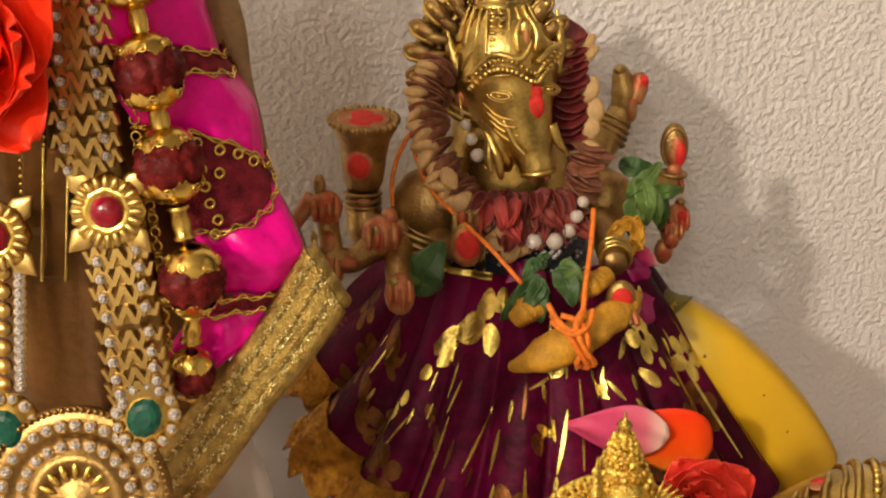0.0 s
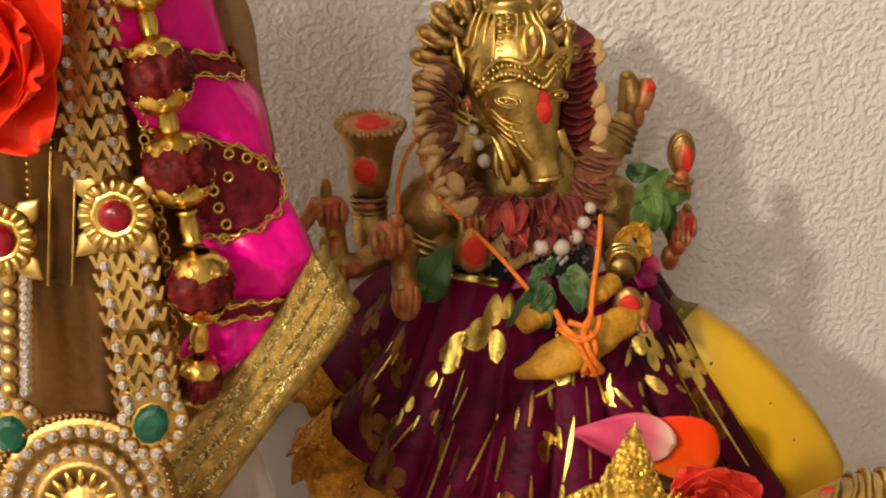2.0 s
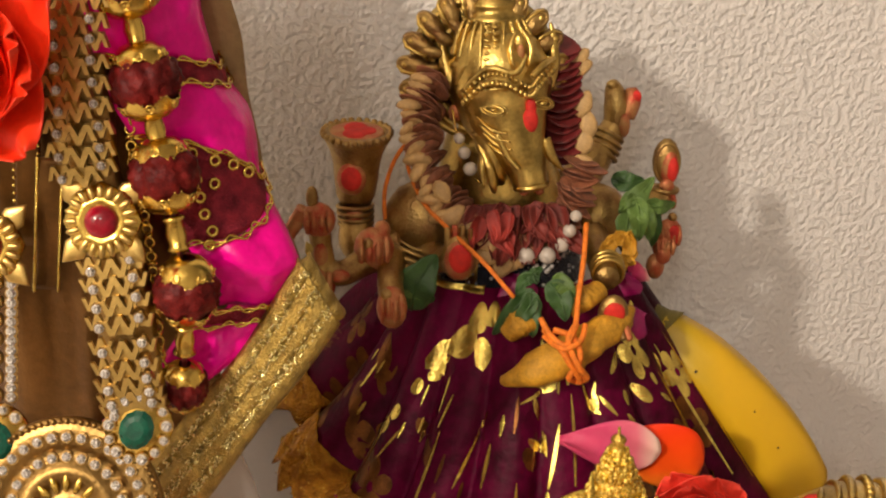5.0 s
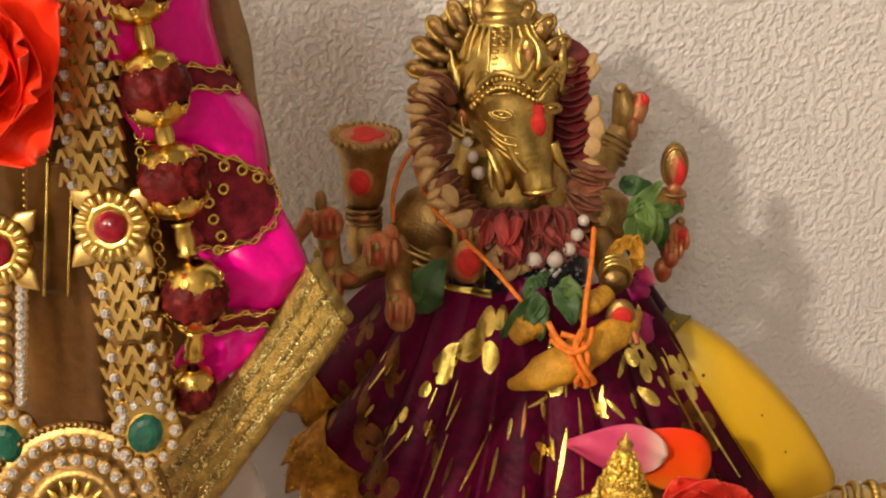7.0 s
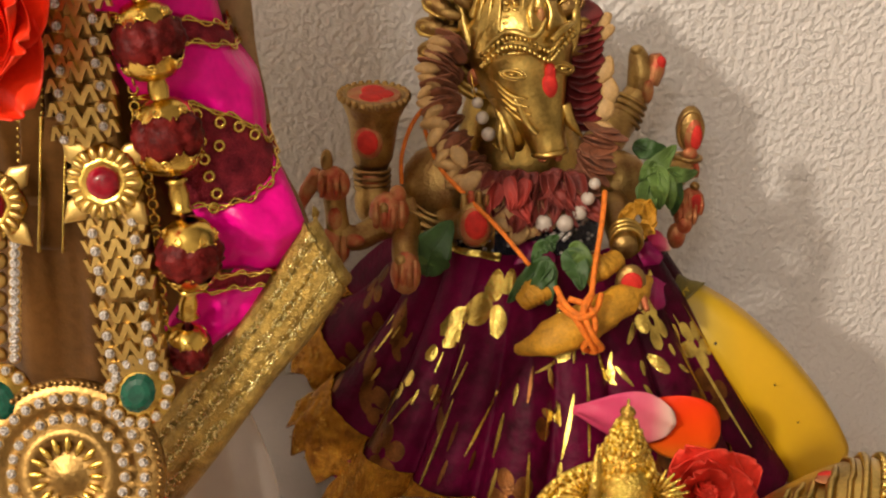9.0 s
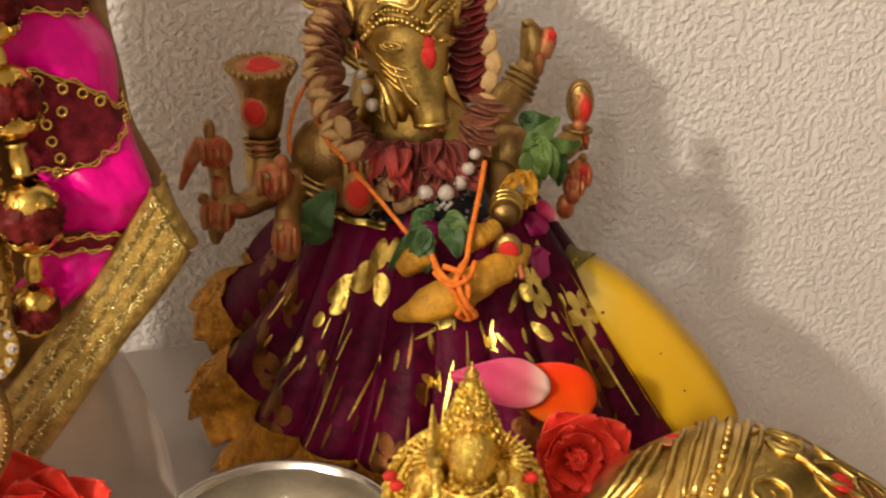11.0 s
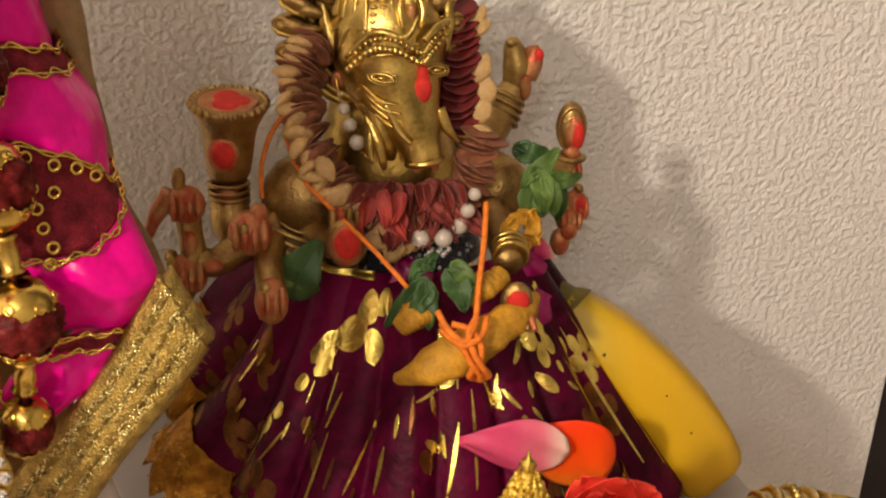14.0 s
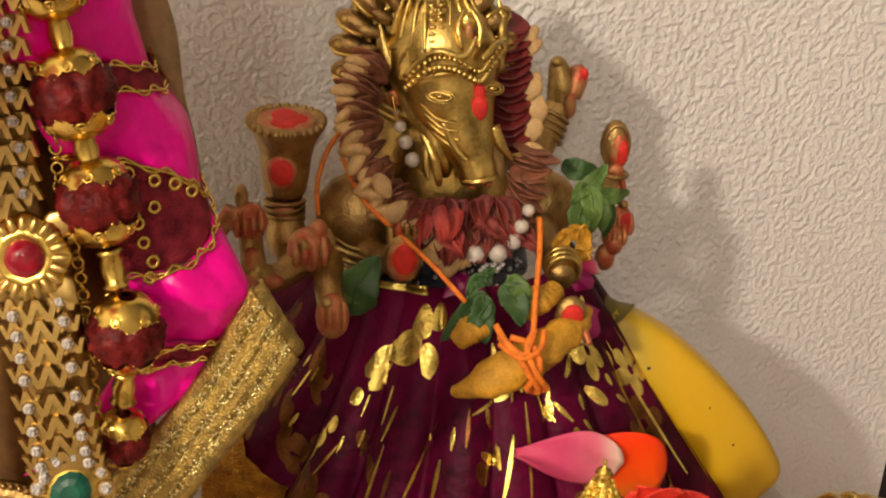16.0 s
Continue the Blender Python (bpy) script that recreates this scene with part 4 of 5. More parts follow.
# ---- turmeric roots and thread ----
def root(pts, radii, label):
    bm = bmesh.new()
    line = curve_points([A(*p) for p in pts], 26)
    rr = np.interp(np.linspace(0, 1, 26), np.linspace(0, 1, len(radii)), radii)
    rings = tube(bm, line, [r * MM * (1 + 0.06 * math.sin(k * 2.1)) for k, r in enumerate(rr)], 0, 16)
    for v in bm.verts:
        v.co += Vector([noise.noise(v.co * 180 + Vector((7 * i, 0, 0))) for i in range(3)]) * 0.0011
    return tagged(mesh_object("turmeric_root", bm, TURMERIC), label, "turmeric", "turmeric roots on the skirt")


root([(-8, 80, 70), (-3, 83, 72), (6, 88, 73), (15, 92, 71), (24, 95, 66), (33, 97, 58), (37, 99, 52)], [1.2, 4.0, 6.6, 6.8, 6.0, 5.2, 3.0], "long ochre turmeric root tied with orange thread")
root([(15, 104, 60), (20, 106, 58), (27, 107, 52)], [3.0, 5.0, 3.0], "short knobbly turmeric root behind the long one")
root([(-6, 94, 62), (-2, 98, 62), (3, 100, 60)], [3, 5.0, 3.5], "small turmeric root under the basil leaves")
bm = bmesh.new()
for pts, r in (([(-38, 152, 14), (-42, 143, 20), (-36, 132, 32), (-28, 126, 40), (-15, 120, 56), (-4, 109, 62)], 0.8), ([(-38, 152, 14), (-46, 143, 18), (-50, 132, 22), (-50, 122, 26)], 0.8), ([(22, 127, 40), (20.5, 120, 52), (18, 110, 64), (17, 104, 70), (15, 100, 77)], 0.95), ([(6, 102, 72), (11, 99, 79), (15, 93, 81), (18.5, 86, 79), (17, 84, 76), (14.5, 88, 80), (18, 95, 80), (16, 101, 76), (9, 103, 74)], 1.1), ([(17, 105, 73), (14, 101, 78), (17, 94, 82), (20.5, 88, 80), (19.5, 85, 77)], 1.1), ([(5, 105, 70), (8, 102, 76), (13, 100, 79), (17, 105, 73)], 1.1), ([(6, 100, 73), (12, 99, 80), (18, 101, 78), (20, 104, 72)], 1.0)):
    tube(bm, curve_points([A(*p) for p in pts], 30), r * MM, 0, 8)
tagged(mesh_object("orange_thread", bm, THREAD), "orange cotton thread knotted round the turmeric root", "thread")


# ---- banana ----
banana = empty("banana", "ripe yellow banana leaning between skirt and wall", "banana", at=A(105, 2, 22))
bm = bmesh.new()
line = curve_points([A(54, 70, 10), A(66.5, 59.5, 14), A(85.5, 40.5, 18), A(101, 19.5, 20), A(107.5, 8.5, 20), A(110, 2.5, 18)], 40)
rad = np.interp(np.linspace(0, 1, 40), [0, 0.08, 0.25, 0.55, 0.85, 0.96, 1], [7.0, 10.0, 14.0, 17.4, 17.4, 14, 9])
rings = tube(bm, line, [r * MM for r in rad], 0, 30)
for i, rg in enumerate(rings):
    c = line[i]
    for k, v in enumerate(rg):
        v.co = c + (v.co - c) * (1 + 0.055 * math.cos(5 * k * math.tau / 30))
part("peel", bm, YELLOW, banana)
bm = bmesh.new()
tube(bm, curve_points([A(59, 69, 11), A(54, 73, 8), A(50, 75, 6)], 10), [9 * MM, 8 * MM, 7 * MM, 5.5 * MM, 5 * MM, 4.6 * MM, 4.4 * MM, 4.4 * MM, 4.6 * MM, 4.8 * MM], 0, 14)
part("stalk", bm, STALK, banana, "greenish brown stalk end")
for u, v, w, r in ((68.0, 58.5, 27.4, 1.9), (90.5, 45.5, 34.2, 0.6), (100.5, 30.5, 36.6, 0.6)):
    bm = bmesh.new()
    ball(bm, A(u, v, w), (r * 0.7 * MM, r * 0.5 * MM, r * 0.8 * MM), 0, 10)
    part("bruise", bm, SPOT, banana, "small brown bruise")

# ---- fresh petals and rose before the skirt ----
def flat_petal(name, label, outline, w0, bulge, mat, lean, sharp=0.9):
    """A fresh cupped petal: outline is (u, v) of base, sides and tip."""
    (bu, bv), (tu, tv), wide = outline
    ob = empty(name, label, "petal", at=A((bu + tu) / 2, (bv + tv) / 2, w0))
    d = Vector((tu - bu, tv - bv, 0))
    n = Vector((-d.y, d.x, 0)).normalized()
    def f(s, t):
        x = (s - 0.5) * 2
        half = wide * math.sin(math.pi * (0.02 + 0.83 * t ** sharp)) ** 0.85
        p = Vector((bu, bv, 0)) + d * t * (1 - 0.06 * x * x) + n * x * half
        w = w0 + bulge * (1 - x * x) * math.sin(math.pi * (0.15 + 0.7 * t)) + lean * t + 0.5 * math.sin(5 * x + 7 * t)
        return A(p.x, p.y, w)
    bm = bmesh.new()
    grid(bm, f, 16, 16, 0, 0.0004)
    part("petal_blade", bm, mat, ob)


flat_petal("pink_petal", "fresh pink petal fading to white lying on the skirt", ((12, 63), (47, 60), 10.5), 80, 2.2, PETAL_PINK, 2, 1.25)
flat_petal("orange_petal", "fresh vivid orange petal lying beside the red rose", ((40, 65), (60, 45), 13.5), 77, 2.6, PETAL_ORANGE, 0)


def rose(name, label, at, size, mat, seed, lean=26, spin=0, category="rose", turns=34):
    """A rose of cupped petals in a spiral, each a part."""
    r = random.Random(seed)
    ob = empty(name, label, category, at=A(*at))
    mesh_in, mesh_out = cup_petal("rose_petal_inner", mat, size * 0.62, 0.75, 0.05), cup_petal("rose_petal_outer", mat, size, 0.42, 0.07)
    base = frame_at(*at, lean, spin)
    for k in range(turns):
        f = k / turns
        a = k * 2.4
        tilt = 78 - 68 * f
        m = base @ Matrix.Rotation(a, 4, "Z") @ Matrix.Translation((0, 0.10 * size * MM * f, (0.28 - 0.28 * f) * size * MM)) @ Matrix.Rotation(radians(tilt + r.uniform(-6, 6)), 4, "X")
        piece("petal", mesh_in if f < 0.45 else mesh_out, m @ Matrix.Scale(0.65 + 0.45 * f + r.uniform(-0.05, 0.05), 4), ob)
    return ob


rose("red_rose", "crumpled red rose lying beside the gilt figurine", (57, 38, 92), 19, ROSE_RED, 3, 34, turns=32)
rose("orange_red_rose", "large orange-red cloth rose pinned to the idol's dress", (-139, 228, 170), 25, ROSE_ORANGE, 5, 20)
rose("scarlet_rose", "scarlet rose lying before the acrylic dome", (-101, 64, 178), 24, ROSE_RED, 8, 55)

# ---- the dressed idol beside the statue ----
bm = bmesh.new()
tube(bm, [A(-150, 0, 70), A(-150, 60, 75), A(-150, 120, 80), A(-150, 200, 80), A(-150, 250, 75), A(-150, 275, 75)], [0.040, 0.036, 0.034, 0.038, 0.030, 0.018], 0, 28)
tagged(mesh_object("idol", bm, BRASS_OLD), "brass idol standing inside the dress", "statue")

dress = empty("idol_dress", "pink satin and gold tissue dress with wide gold braid hem", "dress", at=A(-125, 90, 140))
# gold tissue front
def tissue(s, t):
    u = -190 + 96 * s
    v = 97 + 182 * t
    fold = 4.5 * noise.noise(Vector((s * 5, t * 1.3, 0.7))) + 1.6 * noise.noise(Vector((s * 15, t * 2.5, 5.1)))
    return A(u + 2 * math.sin(4 * t), v, 150 - 26 * (1.5 * (s - 0.62)) ** 2 * 2 + fold)
bm = bmesh.new()
grid(bm, tissue, 90, 50, 0, 0.0006)
part("gold_tissue", bm, TISSUE, dress, "brown gold tissue front panel")
# folded tissue strips with bright selvedge
for u0, u1, v0, v1, w in ((-127, -137.5, 258, 172, 153), (-127.6, -133.4, 198, 160, 155)):
    bm = bmesh.new()
    grid(bm, lambda s, t: A(u0 + (u1 - u0) * t + 6.5 * (s - 0.5), v0 + (v1 - v0) * t, w + 0.5 * math.sin(math.pi * s) + 0.8 * math.sin(6 * t)), 10, 24, 0, 0.0005)
    strip = part("tissue_strip", bm, TISSUE, dress, "folded gold tissue strip")
    for s in (-3.2, 3.2):
        bm = bmesh.new()
        for k in range(40):
            t = k / 39
            ball(bm, A(u0 + (u1 - u0) * t + s, v0 + (v1 - v0) * t, w + 1.2), 0.55 * MM, 0, 6)
        tagged(part("selvedge", bm, FOIL, strip, "glittering gold selvedge"), kind="stuff")


def side_edge(v):
    """The outer edge of the dress at a height."""
    return float(np.interp(v, [118, 135, 150, 166, 175, 185, 200, 213, 228, 240, 265], [-102, -88, -75, -67, -72, -77.3, -81, -87, -91, -92.5, -95]))


def satin(s, v, puff=1.0, lift=0.0):
    """The puffed side of the dress: s from the mala (0) to the outer edge (1) and round behind it (over 1)."""
    ue = side_edge(v)
    u0 = ue - 40
    a = s * math.pi / 2
    q = Vector((s * 2.2, v * 0.035, 3.1))
    crease = 5.6 * noise.noise(q) + 3.8 * noise.noise(q * 2.3) * math.sin(math.pi * min(1, s))
    r = lift + crease * puff
    wc = float(np.interp(v, [140, 166, 185, 200, 240], [157, 149, 139, 134, 130]))
    deep = max(5.0, 161 - wc)
    return A(u0 + (40 + 0.5 * r) * math.sin(a), v, wc + (deep + r) * math.cos(a) - 12 * max(0, s - 1))


def bandline(s, v_in, v_out, sag):
    return v_in + (v_out - v_in) * s + sag * math.sin(math.pi * min(1, s))


def panel(name, top, bottom, mat, label, lift=0.0, puff=1.0, n=40, m=16):
    bm = bmesh.new()
    grid(bm, lambda s, t: satin(0.30 + 1.2 * s, bandline(min(1, 0.30 + 1.2 * s), *bottom) * (1 - t) + bandline(min(1, 0.30 + 1.2 * s), *top) * t, puff, lift + 2.2 * math.sin(math.pi * t) * puff), n, m, 0, 0.0006)
    return part(name, bm, mat, dress, label)


L0, L1, L2, L3, L4, L5, L6, L7 = (270, 266, 0), (245, 244, 0), (229, 215, 2), (224, 210, 1), (210, 185, 4), (178, 182, -4), (157, 155, 0), (151, 152, 0)
panel("satin_panel", L1, L2, PINK, "bright pink satin")
panel("satin_panel", L3, L4, PINK, "bright pink satin", puff=1.2)
panel("satin_panel", L5, L6, PINK, "bright pink satin", puff=1.3)
panel("satin_panel", L7, (112, 142, 0), PINK, "bright pink satin")
panel("collar_braid", L0, L1, BRAID, "gold braid collar", 1.0, 0.3)
for top, bottom in ((L2, L3), (L4, L5), (L6, L7)):
    panel("brocade_band", top, bottom, SHEER, "sheer dark red brocade", 0.6, 0.3)
# gold edging along the bands
for line in (L2, L3, L4, L5, L6, L7):
    for off in (0.0, 1.1):
        bm = bmesh.new()
        pts = [satin(0.3 + k / 46, bandline(min(1, 0.3 + k / 46), *line) + off * math.sin(k * 0.8) , 0.5, 2.6 + 0.5 * math.sin(k * 1.7)) for k in range(47)]
        tube(bm, pts, 0.36 * MM, 0, 6)
        part("gold_edging", bm, GOLD, dress, "twisted gold cord edging")
# gold border behind the outer edge
bm = bmesh.new()
grid(bm, lambda s, t: A(side_edge(206 + 62 * t) - 6 + (4.5 + 4.0 * t) * s, 206 + 62 * t, 121 - 4 * s + math.sin(9 * t)), 6, 30, 0, 0.0008)
part("back_border", bm, BRAID, dress, "dull gold border behind the satin")
# lining past the satin and behind the hem, its shade put into the brown
def lining_edge(v):
    return float(np.interp(v, [128, 133, 141.5, 152, 166, 176, 190, 204, 228, 268], [-74, -67.3, -65.8, -69.4, -74.5, -77.2, -79.6, -81.0, -84.0, -88.0]))
bm = bmesh.new()
grid(bm, lambda s, t: A(lining_edge(124 + 144 * t) - 34 * (1 - s) + 0.5 * math.sin(31 * t) * s, 124 + 144 * t, 122 + 7 * (1 - s) + 1.4 * math.sin(13 * t + 3 * s)), 12, 60, 0, 0.0014)
part("back_lining", bm, LINING, dress, "lining behind the satin, shade put into its brown")
# sequins
bm = bmesh.new()
ring(bm, Matrix.Identity(4), 1.45 * MM, 0.62 * MM, 0, 16, 6)
M_SEQ = mesh_of("sequin", bm, GOLD)
for s, v in ((0.42, 195), (0.50, 192.5), (0.60, 189.5), (0.70, 187), (0.42, 190), (0.48, 186), (0.47, 181.5), (0.46, 177), (0.45, 172.5), (0.56, 184), (0.40, 169), (0.36, 216.5), (0.45, 214), (0.40, 212), (0.55, 214), (0.8, 183.5)):
    p = satin(s, v + 6.5, 0.3, 3.0)
    piece("sequin", M_SEQ, Matrix.Translation(p) @ frame_at(0, 0, 0, 12, 0, 0.82, 20).to_3x3().to_4x4(), dress)

# wide braid hem: a folded ribbon
BR = [((-65.6, 166.5, 150), (-55.6, 151, 156)), ((-74, 153, 155), (-65, 138.5, 160)), ((-83, 140, 158), (-76, 125, 162)), ((-95, 126, 160), (-88, 108, 164)), ((-106, 112, 160), (-97, 95, 164)), ((-122, 92, 157), (-112, 74, 161))]
a_line, b_line = curve_points([A(*p[0]) for p in BR], 40), curve_points([A(*p[1]) for p in BR], 40)
def ribbon(s, t):
    k = min(38, int(t * 39))
    f = t * 39 - k
    a, b = a_line[k].lerp(a_line[k + 1], f), b_line[k].lerp(b_line[k + 1], f)
    n = (OUT + Vector((0, 0, 0.4))).normalized()
    return a.lerp(b, s) + n * MM * (1.6 * math.sin(math.pi * s) + 1.0 * math.sin(7 * t + 2 * s) + 1.3 * abs(math.sin(s * math.pi * 4)) ** 0.7)
hem = bmesh.new()
grid(hem, ribbon, 24, 60, 0, 0.0012)
hem = part("braid_hem", hem, BRAID, dress, "wide glittering gold braid")
# its end, folded round to the back
bm = bmesh.new()
def fold_end(s, t):
    p = ribbon(s, 0.0)
    a = t * math.pi * 0.9
    return p + RIGHT * (0.0018 * math.sin(a)) - OUT * (0.005 * (1 - math.cos(a)) / 2 + 0.002 * t) + Vector((0, 0, 0.001 * t))
grid(bm, fold_end, 24, 14, 0, 0.0012)
part("folded_end", bm, BRAID, hem, "braid folded round to the back")
rnd = random.Random(11)
for row in range(3):
    bm = bmesh.new()
    for k in range(620):
        t, s = rnd.random(), 0.20 + 0.29 * row + rnd.uniform(-0.075, 0.075)
        p = ribbon(s, t) + (OUT + Vector((0, 0, 0.4))).normalized() * 0.0015
        ball(bm, p, (rnd.uniform(0.16, 0.46) * MM,) * 3, 0, 5)
    tagged(part("braid_glitter", bm, GOLD_BRIGHT, hem, "row of glittering gold knots"), kind="stuff")
bm = bmesh.new()
for k in range(9):
    p = ribbon(1.0, 0.02 + 0.12 * rnd.random())
    tube(bm, [p, p + RIGHT * rnd.uniform(0.0005, 0.002) + Vector((0, 0, -rnd.uniform(0.001, 0.003)))], 0.07 * MM, 0, 4)
tagged(part("loose_threads", bm, BRAID, hem, "loose gold threads"), kind="stuff")

# ---- rhinestones and settings ----
def stone_mesh(name, r, mat, setting=True):
    bm = bmesh.new()
    n = 8
    rows = []
    for rr, h in ((0.86, 0.0), (0.84, 0.35), (0.48, 0.80)):
        rows.append([bm.verts.new((rr * r * MM * math.cos(a), rr * r * MM * math.sin(a), h * r * MM)) for a in [(k + (0.5 if h > 0.5 else 0)) * math.tau / n for k in range(n)]])
    for a, b in zip(rows, rows[1:]):
        for k in range(n):
            bm.faces.new((a[k], a[(k + 1) % n], b[(k + 1) % n], b[k]))
    bm.faces.new(rows[-1])
    bm.faces.new(rows[0][::-1])
    if setting:
        lathe(bm, Matrix.Translation((0, 0, -0.6 * r * MM)), [(1.0 * r * MM, 0), (1.10 * r * MM, 0.3 * r * MM), (1.08 * r * MM, 0.65 * r * MM), (0.95 * r * MM, 0.65 * r * MM)], 10, 1)
    return mesh_of(name, bm, [mat, BRASS_OLD], smooth=False)


M_STONE = stone_mesh("stone", 1.55, RHINE)
M_STONE_S = stone_mesh("small_stone", 1.15, RHINE)

# ---- broad gold necklace ----
def chevron_mesh():
    """An M-shaped link with thickness."""
    bm = bmesh.new()
    pts = [(-4.6, -1.6), (-2.9, 2.2), (-1.5, 2.2), (0.0, -0.6), (1.5, 2.2), (2.9, 2.2), (4.6, -1.6), (3.2, -1.6), (2.2, 0.6), (0.6, -2.6), (-0.6, -2.6), (-2.2, 0.6), (-3.2, -1.6)]
    lo = [bm.verts.new((x * MM, y * MM, 0)) for x, y in pts]
    hi = [bm.verts.new((x * 0.94 * MM, y * 0.94 * MM, 1.5 * MM)) for x, y in pts]
    bm.faces.new(hi)
    bm.faces.new(lo[::-1])
    for k in range(len(pts)):
        j = (k + 1) % len(pts)
        bm.faces.new((lo[k], lo[j], hi[j], hi[k]))
    bmesh.ops.triangulate(bm, faces=[f for f in bm.faces if len(f.verts) > 4])
    return mesh_of("chevron_link", bm, GOLD_MATT, smooth=False)


M_CHEV = chevron_mesh()
chain = empty("gold_necklace", "broad gold chain necklace set with clear stones and gem clusters", "necklace", at=A(-111, 185, 168))
spine = [(-114.7, 252, 158), (-115.1, 244.5, 159), (-116.1, 231, 161), (-116.4, 214.3, 163), (-115.9, 197.5, 166), (-112, 187, 168), (-110.7, 177.4, 170), (-109, 163.3, 174), (-107.6, 147, 178), (-106, 137, 180)]
cps = curve_points([A(*p) for p in spine], 200)
bm = bmesh.new()
grid(bm, lambda s, t: cps[int(t * 199)] + RIGHT * (s - 0.5) * 0.0145 - OUT * (0.001 + 0.003 * (2 * s - 1) ** 2), 8, 60, 0, 0.0008)
part("backing", bm, BRASS_OLD, chain, "woven gold backing")
n = 28
for k in range(n):
    i = int((k + 0.5) / n * 199)
    p = cps[i]
    d = (cps[min(199, i + 3)] - cps[max(0, i - 3)]).normalized()
    side = (RIGHT - d * RIGHT.dot(d)).normalized()
    out = d.cross(side).normalized()
    if out.dot(OUT) < 0:
        out = -out
    up = -d
    m = Matrix((side, up, out)).transposed().to_4x4()
    vv = (p - BASE).z * 1000
    if 178 < vv < 197:
        continue
    flip = Matrix.Rotation(math.pi, 4, "Z") if vv < 178 else Matrix.Identity(4)
    wide = 0.92 if vv > 212 else 1.08
    piece("link", M_CHEV, Matrix.Translation(p + out * 0.0018) @ m @ flip @ Matrix.Diagonal((wide, 1.12, 1, 1)), chain)
    for sx in (-1, 1):
        piece("link", M_CHEV, Matrix.Translation(p + side * sx * 0.0056 + up * 0.0014 + out * 0.0014) @ m @ flip @ Matrix.Diagonal((0.74, 0.95, 1, 1)), chain)
        if vv < 236 or k % 2:
            piece("stone", M_STONE, Matrix.Translation(p + side * sx * 0.0048 * wide + out * 0.0034 + up * 0.002 * (sx > 0)) @ m @ Matrix.Scale(0.84 + 0.12 * (vv < 178), 4), chain)


def flower_setting(parent, at, gem, gem_r, mat_label, petals=20, lean=18):
    """A petalled gold boss with a domed gem."""
    m = frame_at(*at, lean)
    bm = bmesh.new()
    lathe(bm, m, [(9.4 * MM, -1 * MM), (9.2 * MM, 0.6 * MM), (6.4 * MM, 1.2 * MM), (5.6 * MM, 2.0 * MM), (4.8 * MM, 1.6 * MM)], 28, 0, lambda a, h: 1 + 0.05 * math.cos(petals * a))
    boss = part("flower_boss", bm, GOLD, parent, "petalled gold boss")
    for k in range(petals):
        a = k * math.tau / petals
        bm = bmesh.new()
        mm = m @ Matrix.Rotation(a, 4, "Z") @ Matrix.Translation((7.2 * MM, 0, 1.4 * MM))
        sphere(bm, mm @ Matrix.Diagonal((2.3 * MM, 0.95 * MM, 0.7 * MM, 1)), 8)
        part("boss_petal", bm, GOLD_MATT, boss)
    for k in range(4):
        a = math.pi / 4 + k * math.pi / 2
        bm = bmesh.new()
        mm = m @ Matrix.Rotation(a, 4, "Z") @ Matrix.Translation((10.4 * MM, 0, -0.4 * MM))
        sphere(bm, mm @ Matrix.Diagonal((4.6 * MM, 3.2 * MM, 0.8 * MM, 1)), 12)
        for v in bm.verts:
            q = mm.inverted() @ v.co
            if q.x > 0:
                q.y *= 1 - 0.85 * q.x / (4.6 * MM)
                v.co = mm @ q
        part("corner_leaf", bm, GOLD_MATT, boss)
    bm = bmesh.new()
    sphere(bm, m @ Matrix.Translation((0, 0, 1.6 * MM)) @ Matrix.Diagonal((gem_r * MM, gem_r * MM, 2.6 * MM, 1)), 20)
    part("ruby", bm, gem, parent, mat_label)


flower_setting(chain, (-111.9, 187.2, 171), RUBY, 4.2, "domed dark red glass gem")


def gem_cluster(parent, at, spin):
    """An oval green gem ringed by clear stones."""
    m = frame_at(*at, 22, spin)
    bm = bmesh.new()
    lathe(bm, m @ Matrix.Diagonal((1, 1.1, 1, 1)), [(8.6 * MM, -1.2 * MM), (8.6 * MM, 0.4 * MM), (5.4 * MM, 1.4 * MM), (4.6 * MM, 2.4 * MM)], 24, 0)
    setting = part("gem_setting", bm, GOLD, parent, "gold setting")
    bm = bmesh.new()
    lathe(bm, m @ Matrix.Diagonal((1, 1.18, 1, 1)), [(4.5 * MM, 1.6 * MM), (4.5 * MM, 2.6 * MM), (3.4 * MM, 3.8 * MM), (2.2 * MM, 4.3 * MM)], 12, 0)
    part("emerald", bm, EMERALD, parent, "faceted dark green glass gem", smooth=False)
    for k in range(13):
        a = k * math.tau / 13
        piece("stone", M_STONE, m @ Matrix.Translation((7.4 * MM * math.cos(a), 8.2 * MM * math.sin(a), 1.4 * MM)) @ Matrix.Scale(0.88 + 0.2 * (k % 2), 4), setting)


gem_cluster(chain, (-105.5, 134.1, 183), -24)

